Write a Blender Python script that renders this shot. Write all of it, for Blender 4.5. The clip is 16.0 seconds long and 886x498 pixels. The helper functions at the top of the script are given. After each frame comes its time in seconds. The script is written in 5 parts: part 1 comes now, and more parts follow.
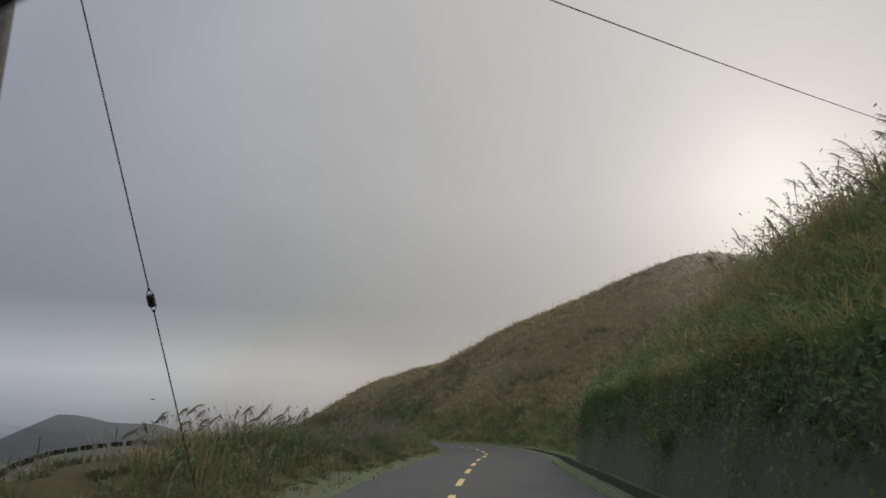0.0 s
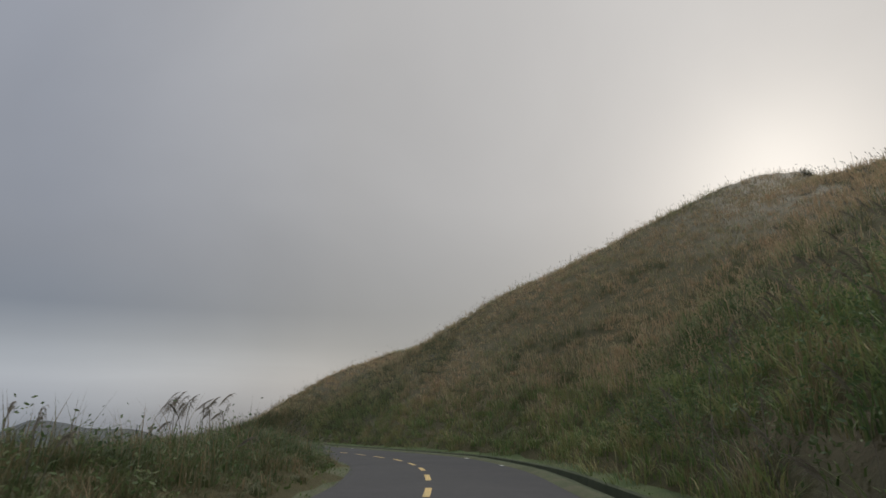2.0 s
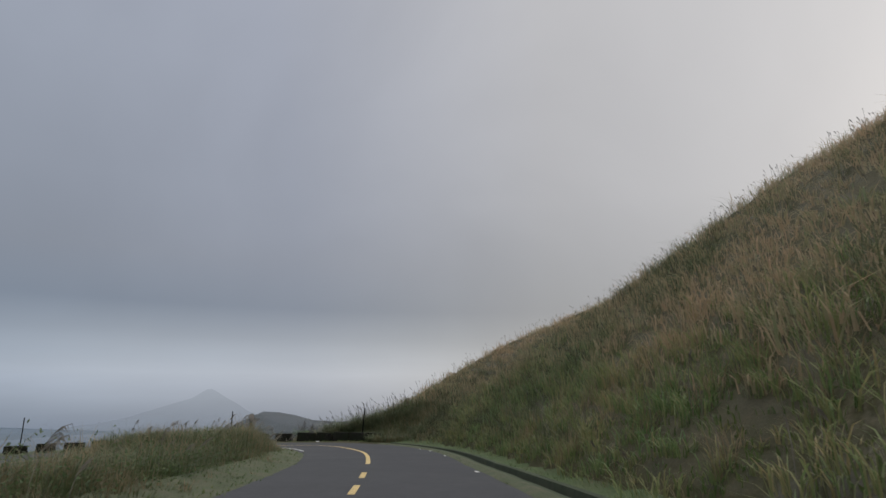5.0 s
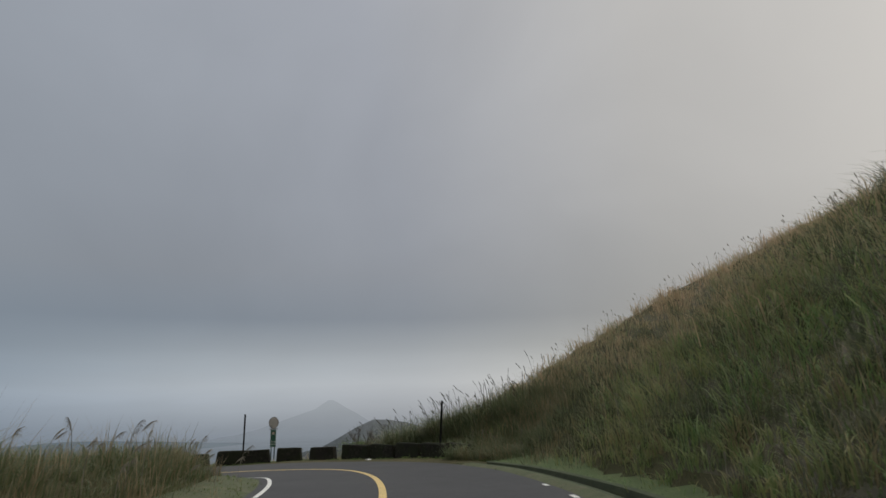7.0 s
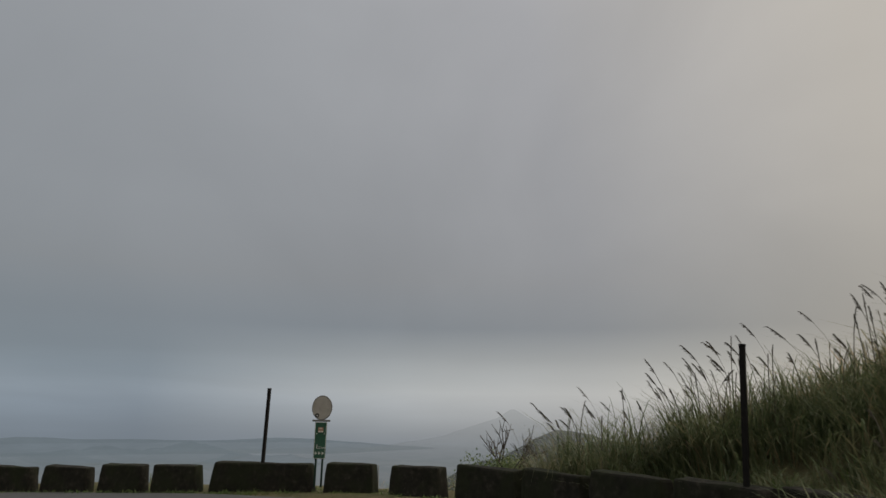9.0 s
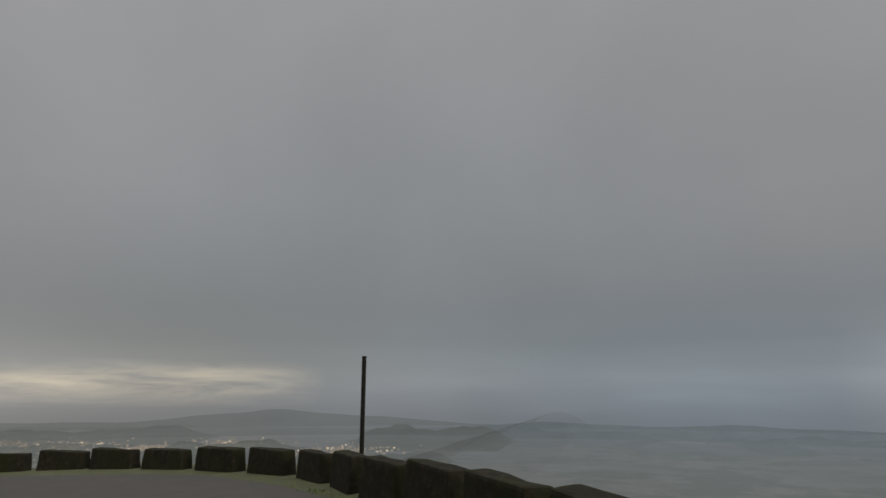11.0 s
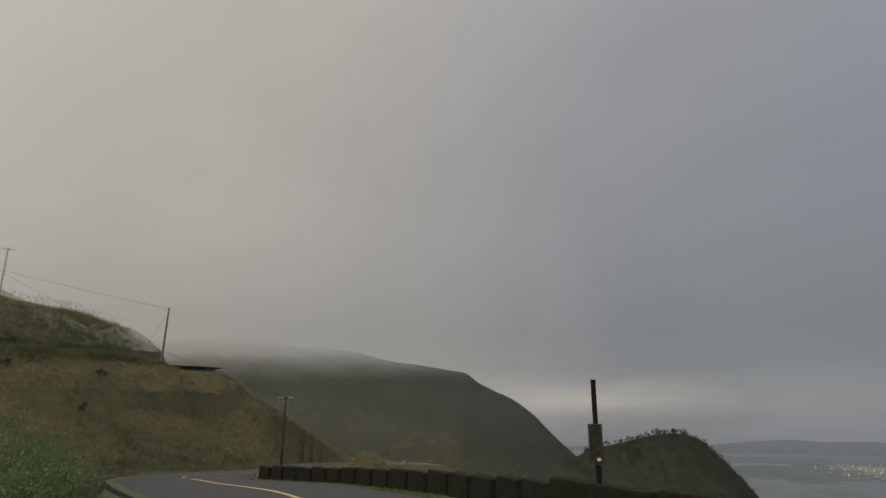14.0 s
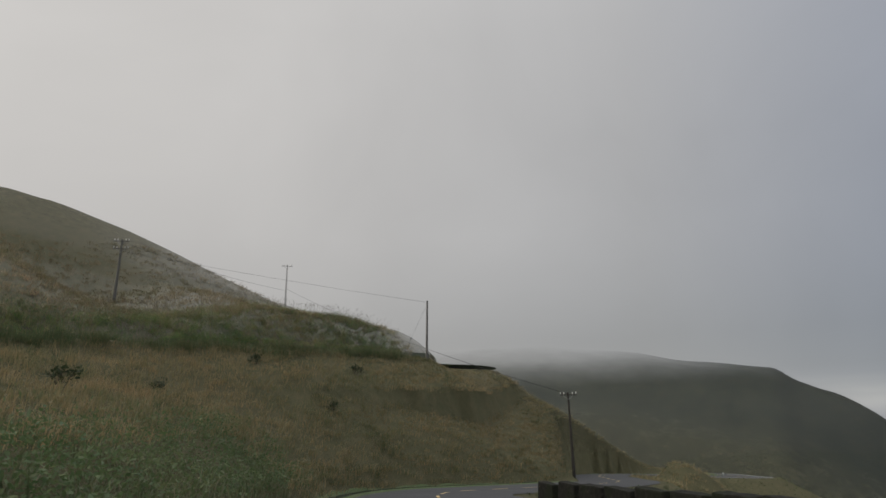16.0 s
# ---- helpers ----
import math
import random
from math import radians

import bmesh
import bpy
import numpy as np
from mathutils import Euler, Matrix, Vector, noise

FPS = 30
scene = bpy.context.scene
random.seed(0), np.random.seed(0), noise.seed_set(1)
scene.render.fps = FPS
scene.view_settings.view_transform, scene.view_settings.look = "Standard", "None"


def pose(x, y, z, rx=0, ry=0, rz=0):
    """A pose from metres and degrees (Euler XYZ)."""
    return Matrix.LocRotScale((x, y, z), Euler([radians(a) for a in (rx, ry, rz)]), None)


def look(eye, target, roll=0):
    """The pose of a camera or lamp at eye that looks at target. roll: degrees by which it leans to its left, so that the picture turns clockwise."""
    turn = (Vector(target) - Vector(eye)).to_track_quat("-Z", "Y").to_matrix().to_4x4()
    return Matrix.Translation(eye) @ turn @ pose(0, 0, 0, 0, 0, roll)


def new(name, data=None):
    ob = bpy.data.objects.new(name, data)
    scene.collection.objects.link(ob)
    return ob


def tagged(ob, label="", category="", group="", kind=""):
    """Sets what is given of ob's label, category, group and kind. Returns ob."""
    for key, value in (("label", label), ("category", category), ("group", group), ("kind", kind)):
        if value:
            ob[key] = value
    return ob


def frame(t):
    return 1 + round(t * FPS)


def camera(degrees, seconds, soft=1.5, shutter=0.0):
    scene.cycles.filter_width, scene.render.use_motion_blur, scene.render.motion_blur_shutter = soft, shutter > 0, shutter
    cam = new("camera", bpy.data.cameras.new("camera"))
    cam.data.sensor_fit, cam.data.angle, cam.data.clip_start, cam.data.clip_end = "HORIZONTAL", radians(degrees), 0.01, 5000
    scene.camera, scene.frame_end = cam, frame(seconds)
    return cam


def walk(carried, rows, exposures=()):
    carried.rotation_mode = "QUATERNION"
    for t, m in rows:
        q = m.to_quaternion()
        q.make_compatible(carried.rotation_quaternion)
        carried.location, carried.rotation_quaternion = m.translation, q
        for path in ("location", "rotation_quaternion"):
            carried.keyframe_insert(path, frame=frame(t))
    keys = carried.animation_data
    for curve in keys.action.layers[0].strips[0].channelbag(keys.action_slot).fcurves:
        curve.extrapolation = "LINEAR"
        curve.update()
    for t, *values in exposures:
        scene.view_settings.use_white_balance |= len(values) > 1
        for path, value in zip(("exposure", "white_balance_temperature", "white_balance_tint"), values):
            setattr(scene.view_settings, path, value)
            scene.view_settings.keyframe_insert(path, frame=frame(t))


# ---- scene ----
cam = camera(72.0, 16.0, soft=1.5, shutter=0.06)
# seconds, x, y, z, heading to the left of +y, tilt up, roll
ROWS = [
    (0.0, 0.00, 0.00, 1.30, -0.23, 13.39, 1.09),
    (0.5, 0.77, 7.02, 0.91, -0.48, 13.56, 0.83),
    (1.0, 1.59, 13.70, 0.54, -0.60, 13.51, 0.40),
    (1.5, 2.41, 20.05, 0.19, -0.35, 13.62, 0.39),
    (2.0, 3.15, 26.12, -0.15, 0.34, 13.50, 0.28),
    (2.5, 3.72, 31.97, -0.47, 1.44, 13.35, -0.18),
    (3.0, 4.04, 37.62, -0.78, 3.61, 13.27, -0.15),
    (3.5, 4.03, 43.09, -1.08, 6.74, 13.03, 0.10),
    (4.0, 3.61, 48.39, -1.38, 11.53, 12.82, 0.51),
    (4.5, 2.71, 53.54, -1.66, 16.41, 13.03, 0.89),
    (5.0, 1.40, 58.60, -1.95, 20.30, 13.18, 0.65),
    (5.5, -0.25, 63.63, -2.24, 23.42, 13.26, 0.21),
    (6.0, -2.21, 68.69, -2.54, 25.95, 13.26, -0.29),
    (6.5, -4.47, 73.79, -2.85, 28.24, 13.32, -0.88),
    (7.0, -7.01, 78.87, -3.16, 30.72, 13.69, -1.36),
    (7.5, -9.83, 83.78, -3.47, 33.69, 14.13, -1.25),
    (8.0, -12.80, 88.31, -3.77, 37.11, 14.32, -0.41),
    (8.5, -15.84, 92.28, -4.04, 41.03, 14.73, 0.64),
    (9.0, -18.94, 95.63, -4.30, 47.18, 14.69, 0.88),
    (9.5, -22.21, 98.34, -4.53, 55.60, 14.36, 0.73),
    (10.0, -25.89, 100.29, -4.76, 69.92, 13.61, 0.64),
    (10.5, -30.10, 101.09, -5.00, 87.57, 13.36, 0.31),
    (11.0, -34.49, 100.48, -5.24, 105.22, 13.36, -0.05),
    (11.5, -38.44, 98.47, -5.49, 122.65, 13.50, -0.39),
    (12.0, -41.46, 95.48, -5.72, 137.84, 13.77, -0.65),
    (12.5, -43.45, 92.06, -5.94, 151.68, 14.09, -0.54),
    (13.0, -44.58, 88.52, -6.15, 163.54, 14.87, -0.23),
    (13.5, -45.06, 84.90, -6.35, 174.40, 15.45, 0.05),
    (14.0, -44.97, 81.16, -6.55, 183.71, 15.50, 0.09),
    (14.5, -44.38, 77.33, -6.77, 191.47, 15.83, -0.59),
    (15.0, -43.34, 73.47, -6.99, 198.56, 16.10, -1.14),
    (15.5, -41.92, 69.74, -7.21, 204.35, 16.24, -1.61),
    (16.0, -40.25, 66.20, -7.42, 209.19, 16.52, -1.07),
]
LOOK = [(0.0, -0.06, 6380.0, 9.0), (3.0, 0.03, 6380.0, 9.5), (4.5, 0.14, 6200.0, 10.5), (7.5, 0.08, 6650.0, 7.5), (9.5, 0.05, 7150.0, 8.5), (11.9, -0.15, 7450.0, 10.0), (12.6, -0.2, 7480.0, 9.5), (13.5, -0.26, 7080.0, 7.5), (14.2, -0.16, 6750.0, 8.0), (15.0, -0.06, 6450.0, 8.0), (16.0, 0.0, 6300.0, 8.5)]
walk(cam, [(t, pose(x, y, z, 90 + tilt, -lean, yaw)) for t, x, y, z, yaw, tilt, lean in ROWS], LOOK)

# ---------------------------------------------------------------- light
SUN_YAW, SUN_UP = -30.0, 17.0
sun_dir = Vector((-math.sin(radians(SUN_YAW)) * math.cos(radians(SUN_UP)), math.cos(radians(SUN_YAW)) * math.cos(radians(SUN_UP)), math.sin(radians(SUN_UP))))
sun_data = bpy.data.lights.new("sun", "SUN")
sun_data.energy, sun_data.angle, sun_data.color = 1.5, radians(20), (1.0, 0.93, 0.83)
sun = new("sun", sun_data)
sun.matrix_world = look((0, 0, 60), Vector((0, 0, 60)) - sun_dir)


class Nodes:
    """Short hand for building a node tree."""

    def __init__(self, tree):
        self.tree = tree
        tree.nodes.clear()

    def add(self, kind, **values):
        n = self.tree.nodes.new(kind)
        for k, v in values.items():
            if k == "op":
                n.operation = v
        return n

    def link(self, a, b):
        self.tree.links.new(a, b)

    def put(self, socket, v):
        if isinstance(v, (int, float, tuple)):
            socket.default_value = v
        else:
            self.link(v, socket)

    def math(self, op, a, b=0.0, clamp=False):
        n = self.tree.nodes.new("ShaderNodeMath")
        n.operation, n.use_clamp = op, clamp
        self.put(n.inputs[0], a)
        self.put(n.inputs[1], b)
        return n.outputs[0]

    def mix(self, f, a, b, blend="MIX"):
        n = self.tree.nodes.new("ShaderNodeMix")
        n.data_type, n.blend_type = "RGBA", blend
        self.put(n.inputs[0], f)
        self.put(n.inputs[6], a if not isinstance(a, tuple) else (*a[:3], 1.0))
        self.put(n.inputs[7], b if not isinstance(b, tuple) else (*b[:3], 1.0))
        return n.outputs[2]

    def ramp(self, f, stops):
        n = self.tree.nodes.new("ShaderNodeValToRGB")
        e = n.color_ramp.elements
        while len(e) < len(stops):
            e.new(0.5)
        for el, (p, c) in zip(e, stops):
            el.position = p
            el.color = (*c, 1.0) if isinstance(c, tuple) else (c, c, c, 1.0)
        self.put(n.inputs[0], f)
        return n.outputs[0]

    def noise(self, vec, scale, detail=4.0, rough=0.55, dist=0.0):
        n = self.tree.nodes.new("ShaderNodeTexNoise")
        n.inputs["Scale"].default_value, n.inputs["Detail"].default_value = scale, detail
        n.inputs["Roughness"].default_value, n.inputs["Distortion"].default_value = rough, dist
        if vec is not None:
            self.link(vec, n.inputs["Vector"])
        return n.outputs[0]

    def dot(self, vec, d):
        n = self.tree.nodes.new("ShaderNodeVectorMath")
        n.operation = "DOT_PRODUCT"
        self.link(vec, n.inputs[0])
        n.inputs[1].default_value = d
        return n.outputs["Value"]


def build_world():
    world = bpy.data.worlds.new("overcast_sky")
    scene.world = world
    world.use_nodes = True
    b = Nodes(world.node_tree)
    way = b.add("ShaderNodeTexCoord").outputs["Generated"]
    sep = b.add("ShaderNodeSeparateXYZ")
    b.link(way, sep.inputs[0])
    up = sep.outputs["Z"]
    # the thin side of the cloud, towards the sun, against its thick side
    side = b.dot(way, (math.sin(radians(80)), math.cos(radians(80)), 0.0))
    side01 = b.math("MULTIPLY_ADD", side, 0.5)
    side01.node.inputs[2].default_value = 0.5
    tone = b.ramp(side01, [(0.02, (0.270, 0.298, 0.345)), (0.3, (0.338, 0.350, 0.392)), (0.5, (0.45, 0.434, 0.424)), (0.62, (0.518, 0.495, 0.476)), (0.9, (0.645, 0.605, 0.565))])
    # dark cloud base, bright slot under it, haze below the horizon
    prof = b.ramp(b.math("MULTIPLY_ADD", up, 0.5), [(0.40, 0.50), (0.48, 0.68), (0.495, 0.80), (0.510, 0.87), (0.522, 0.82), (0.54, 0.71), (0.565, 0.70), (0.65, 0.90), (0.79, 1.04), (0.835, 1.14), (0.93, 3.9), (1.0, 6.2)])
    prof.node.inputs[0].links[0].from_node.inputs[2].default_value = 0.5
    soft = b.noise(way, 2.2, 5.0, 0.5, 0.4)
    cloud = b.math("MULTIPLY_ADD", soft, 0.34)
    cloud.node.inputs[2].default_value = 0.83
    # streaks in the bright slot over the horizon
    flat = b.add("ShaderNodeVectorMath", op="MULTIPLY")
    b.link(way, flat.inputs[0])
    flat.inputs[1].default_value = (2.2, 2.2, 17.0)
    streak = b.ramp(b.noise(flat.outputs[0], 1.0, 4.0, 0.55, 0.3), [(0.34, 0.94), (0.52, 1.0), (0.76, 1.12)])
    slot = b.ramp(b.math("ABSOLUTE", up), [(0.03, 1.0), (0.10, 0.0)])
    prof = b.mix(b.math("MULTIPLY", slot, 0.85), prof, b.mix(1.0, prof, streak, "MULTIPLY"))
    col = b.mix(1.0, tone, prof, "MULTIPLY")
    col = b.mix(1.0, col, cloud, "MULTIPLY")
    north_west = b.ramp(b.dot(way, (-math.sin(radians(70)), math.cos(radians(70)), 0.0)), [(0.55, 0.0), (0.98, 1.0)])
    low_air = b.ramp(b.math("ABSOLUTE", up), [(0.05, 1.0), (0.2, 0.0)])
    col = b.mix(b.math("MULTIPLY", low_air, north_west), col, b.mix(1.0, col, (0.87, 0.99, 1.11), "MULTIPLY"))
    toward = b.math("MAXIMUM", b.dot(way, tuple(sun_dir)), 0.0)
    glow = b.math("ADD", b.math("MULTIPLY", b.math("POWER", toward, 110.0), 0.26), b.math("MULTIPLY", b.math("POWER", toward, 12.0), 0.10))
    veil = b.mix(1.0, (1.0, 0.93, 0.83), glow, "MULTIPLY")
    col = b.mix(1.0, col, veil, "ADD")
    # a sunlit gap in the cloud over the distant town
    gap_way = b.ramp(b.dot(way, (-math.sin(radians(131)), math.cos(radians(131)), 0.0)), [(0.965, 0.0), (0.996, 1.0)])
    gap_up = b.ramp(b.math("ABSOLUTE", b.math("SUBTRACT", up, 0.016)), [(0.0, 1.0), (0.012, 0.7), (0.034, 0.0)])
    gap = b.math("MULTIPLY", b.math("MULTIPLY", gap_way, gap_up), b.ramp(b.noise(flat.outputs[0], 2.6, 4.0, 0.55, 0.3), [(0.36, 0.1), (0.66, 1.0)]))
    col = b.mix(1.0, col, b.mix(1.0, (0.40, 0.345, 0.235), gap, "MULTIPLY"), "ADD")
    gap_way = b.ramp(b.dot(way, (-math.sin(radians(171)), math.cos(radians(171)), 0.0)), [(0.972, 0.0), (0.996, 1.0)])
    gap_up = b.ramp(b.math("ABSOLUTE", b.math("SUBTRACT", up, 0.030)), [(0.0, 1.0), (0.010, 0.7), (0.034, 0.0)])
    gap = b.math("MULTIPLY", b.math("MULTIPLY", gap_way, gap_up), b.ramp(b.noise(flat.outputs[0], 1.9, 3.0, 0.5, 0.2), [(0.3, 0.3), (0.7, 1.0)]))
    col = b.mix(1.0, col, b.mix(1.0, (0.17, 0.155, 0.115), gap, "MULTIPLY"), "ADD")
    pale_way = b.ramp(b.dot(way, (-math.sin(radians(38)), math.cos(radians(38)), 0.0)), [(0.82, 0.0), (0.985, 1.0)])
    pale_up = b.ramp(b.math("ABSOLUTE", b.math("SUBTRACT", up, 0.025)), [(0.0, 1.0), (0.035, 0.75), (0.10, 0.0)])
    col = b.mix(1.0, col, b.mix(1.0, (0.17, 0.16, 0.14), b.math("MULTIPLY", pale_way, pale_up), "MULTIPLY"), "ADD")
    sky = b.add("ShaderNodeTexSky")
    sky.sky_type, sky.sun_disc = "NISHITA", False
    sky.sun_elevation, sky.sun_rotation = radians(SUN_UP), radians(-SUN_YAW)
    bg_cloud, bg_sky, both = b.add("ShaderNodeBackground"), b.add("ShaderNodeBackground"), b.add("ShaderNodeMixShader")
    b.link(col, bg_cloud.inputs[0])
    b.link(sky.outputs[0], bg_sky.inputs[0])
    bg_sky.inputs[1].default_value = 0.1
    both.inputs[0].default_value = 0.06
    b.link(bg_cloud.outputs[0], both.inputs[1])
    b.link(bg_sky.outputs[0], both.inputs[2])
    out = b.add("ShaderNodeOutputWorld")
    b.link(both.outputs[0], out.inputs[0])


build_world()


# ---------------------------------------------------------------- materials
def material(name, make):
    m = bpy.data.materials.new(name)
    m.use_nodes = True
    b = Nodes(m.node_tree)
    out, bsdf = b.add("ShaderNodeOutputMaterial"), b.add("ShaderNodeBsdfPrincipled")
    b.link(bsdf.outputs[0], out.inputs[0])
    b.out = out
    make(b, bsdf)
    return m


def bump(b, bsdf, height, strength=0.4, distance=0.02):
    n = b.add("ShaderNodeBump")
    n.inputs["Strength"].default_value, n.inputs["Distance"].default_value = strength, distance
    b.link(height, n.inputs["Height"])
    b.link(n.outputs[0], bsdf.inputs["Normal"])


def place(b):
    return b.add("ShaderNodeNewGeometry").outputs["Position"]


def asphalt(b, p):
    w = place(b)
    big, mid, fine = b.noise(w, 0.35, 5), b.noise(w, 3.0, 4), b.noise(w, 90.0, 2)
    c = b.ramp(big, [(0.3, (0.026, 0.027, 0.028)), (0.7, (0.046, 0.046, 0.048))])
    c = b.mix(0.35, c, b.ramp(mid, [(0.3, (0.022, 0.022, 0.023)), (0.7, (0.06, 0.06, 0.06))]))
    c = b.mix(0.25, c, b.ramp(fine, [(0.35, (0.015, 0.015, 0.015)), (0.7, (0.10, 0.10, 0.10))]))
    b.link(c, p.inputs["Base Color"])
    b.link(b.ramp(big, [(0.3, 0.75), (0.7, 0.92)]), p.inputs["Roughness"])
    p.inputs["Specular IOR Level"].default_value = 0.3
    bump(b, p, fine, 0.35, 0.006)


def paint(colour):
    def make(b, p):
        w = place(b)
        worn = b.math("MULTIPLY", b.noise(w, 9.0, 6, 0.7), b.noise(w, 60.0, 3))
        c = b.mix(b.ramp(worn, [(0.14, 1.0), (0.24, 0.0)]), colour, (0.07, 0.07, 0.07))
        b.link(c, p.inputs["Base Color"])
        p.inputs["Roughness"].default_value = 0.6

    return make


def stone(b, p):
    w = place(b)
    big, mid, fine = b.noise(w, 1.3, 5, 0.6), b.noise(w, 7.0, 6, 0.65), b.noise(w, 45.0, 4)
    c = b.ramp(mid, [(0.3, (0.006, 0.006, 0.0046)), (0.55, (0.0145, 0.0138, 0.0105)), (0.8, (0.044, 0.041, 0.032))])
    c = b.mix(b.ramp(big, [(0.45, 0.0), (0.62, 0.7)]), c, (0.012, 0.016, 0.0065))
    c = b.mix(b.ramp(b.noise(w, 17.0, 5, 0.7), [(0.66, 0.0), (0.74, 0.45)]), c, (0.16, 0.15, 0.125))
    b.link(c, p.inputs["Base Color"])
    p.inputs["Roughness"].default_value = 0.95
    p.inputs["Specular IOR Level"].default_value = 0.15
    bump(b, p, b.mix(0.4, mid, fine), 0.7, 0.03)


def concrete(b, p):
    w = place(b)
    big, mid, fine = b.noise(w, 0.5, 5, 0.6), b.noise(w, 4.0, 6, 0.65), b.noise(w, 40.0, 4)
    c = b.ramp(mid, [(0.25, (0.055, 0.055, 0.042)), (0.6, (0.10, 0.097, 0.076)), (0.8, (0.17, 0.16, 0.13))])
    c = b.mix(b.ramp(big, [(0.30, 0.2), (0.55, 0.8)]), c, (0.060, 0.070, 0.036))
    b.link(c, p.inputs["Base Color"])
    p.inputs["Roughness"].default_value = 0.88
    bump(b, p, b.mix(0.5, mid, fine), 0.5, 0.02)


def alpha_haze(b, shader, most=1.0):
    """Haze painted as transparency: high southern slope, bend hillside, hills across the valley."""
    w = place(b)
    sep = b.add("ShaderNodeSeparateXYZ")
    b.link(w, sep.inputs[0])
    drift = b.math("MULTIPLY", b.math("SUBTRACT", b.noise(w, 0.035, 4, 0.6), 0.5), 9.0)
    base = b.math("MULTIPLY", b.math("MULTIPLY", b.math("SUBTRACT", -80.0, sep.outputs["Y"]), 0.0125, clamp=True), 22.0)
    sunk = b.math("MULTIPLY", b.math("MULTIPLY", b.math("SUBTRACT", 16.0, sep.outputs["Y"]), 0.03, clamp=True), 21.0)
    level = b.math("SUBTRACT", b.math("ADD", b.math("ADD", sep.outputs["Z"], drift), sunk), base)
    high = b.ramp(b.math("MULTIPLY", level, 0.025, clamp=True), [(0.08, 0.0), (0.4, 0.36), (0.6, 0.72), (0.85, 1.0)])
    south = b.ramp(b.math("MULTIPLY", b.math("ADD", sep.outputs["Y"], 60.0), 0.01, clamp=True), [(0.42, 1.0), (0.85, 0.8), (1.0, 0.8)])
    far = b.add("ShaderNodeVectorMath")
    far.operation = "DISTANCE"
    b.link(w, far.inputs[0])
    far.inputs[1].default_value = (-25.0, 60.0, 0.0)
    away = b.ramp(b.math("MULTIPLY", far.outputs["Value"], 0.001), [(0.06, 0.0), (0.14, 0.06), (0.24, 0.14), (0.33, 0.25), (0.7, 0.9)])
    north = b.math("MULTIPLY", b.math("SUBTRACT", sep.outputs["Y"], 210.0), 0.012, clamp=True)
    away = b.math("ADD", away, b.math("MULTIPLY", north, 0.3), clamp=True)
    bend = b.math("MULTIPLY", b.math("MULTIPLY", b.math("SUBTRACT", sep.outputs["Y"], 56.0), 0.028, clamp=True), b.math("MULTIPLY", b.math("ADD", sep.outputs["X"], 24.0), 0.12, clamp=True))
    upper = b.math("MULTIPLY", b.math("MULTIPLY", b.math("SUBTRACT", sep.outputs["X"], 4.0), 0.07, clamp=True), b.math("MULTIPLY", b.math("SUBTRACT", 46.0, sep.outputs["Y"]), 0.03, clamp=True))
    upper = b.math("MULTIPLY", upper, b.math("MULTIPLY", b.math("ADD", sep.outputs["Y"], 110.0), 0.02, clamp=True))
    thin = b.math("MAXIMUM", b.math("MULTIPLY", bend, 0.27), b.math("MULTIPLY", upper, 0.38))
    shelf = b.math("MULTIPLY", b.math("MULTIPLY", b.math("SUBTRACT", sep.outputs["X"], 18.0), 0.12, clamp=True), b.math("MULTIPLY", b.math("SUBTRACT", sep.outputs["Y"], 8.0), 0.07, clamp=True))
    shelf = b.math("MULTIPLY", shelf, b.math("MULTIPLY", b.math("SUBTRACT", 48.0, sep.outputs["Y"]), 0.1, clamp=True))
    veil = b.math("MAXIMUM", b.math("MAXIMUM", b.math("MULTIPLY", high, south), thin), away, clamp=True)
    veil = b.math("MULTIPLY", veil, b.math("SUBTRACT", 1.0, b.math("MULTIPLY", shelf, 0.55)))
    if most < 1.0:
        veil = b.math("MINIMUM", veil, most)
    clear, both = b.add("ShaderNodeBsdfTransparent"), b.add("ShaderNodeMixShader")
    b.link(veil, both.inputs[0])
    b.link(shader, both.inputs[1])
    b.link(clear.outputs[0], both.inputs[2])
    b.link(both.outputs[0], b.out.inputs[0])


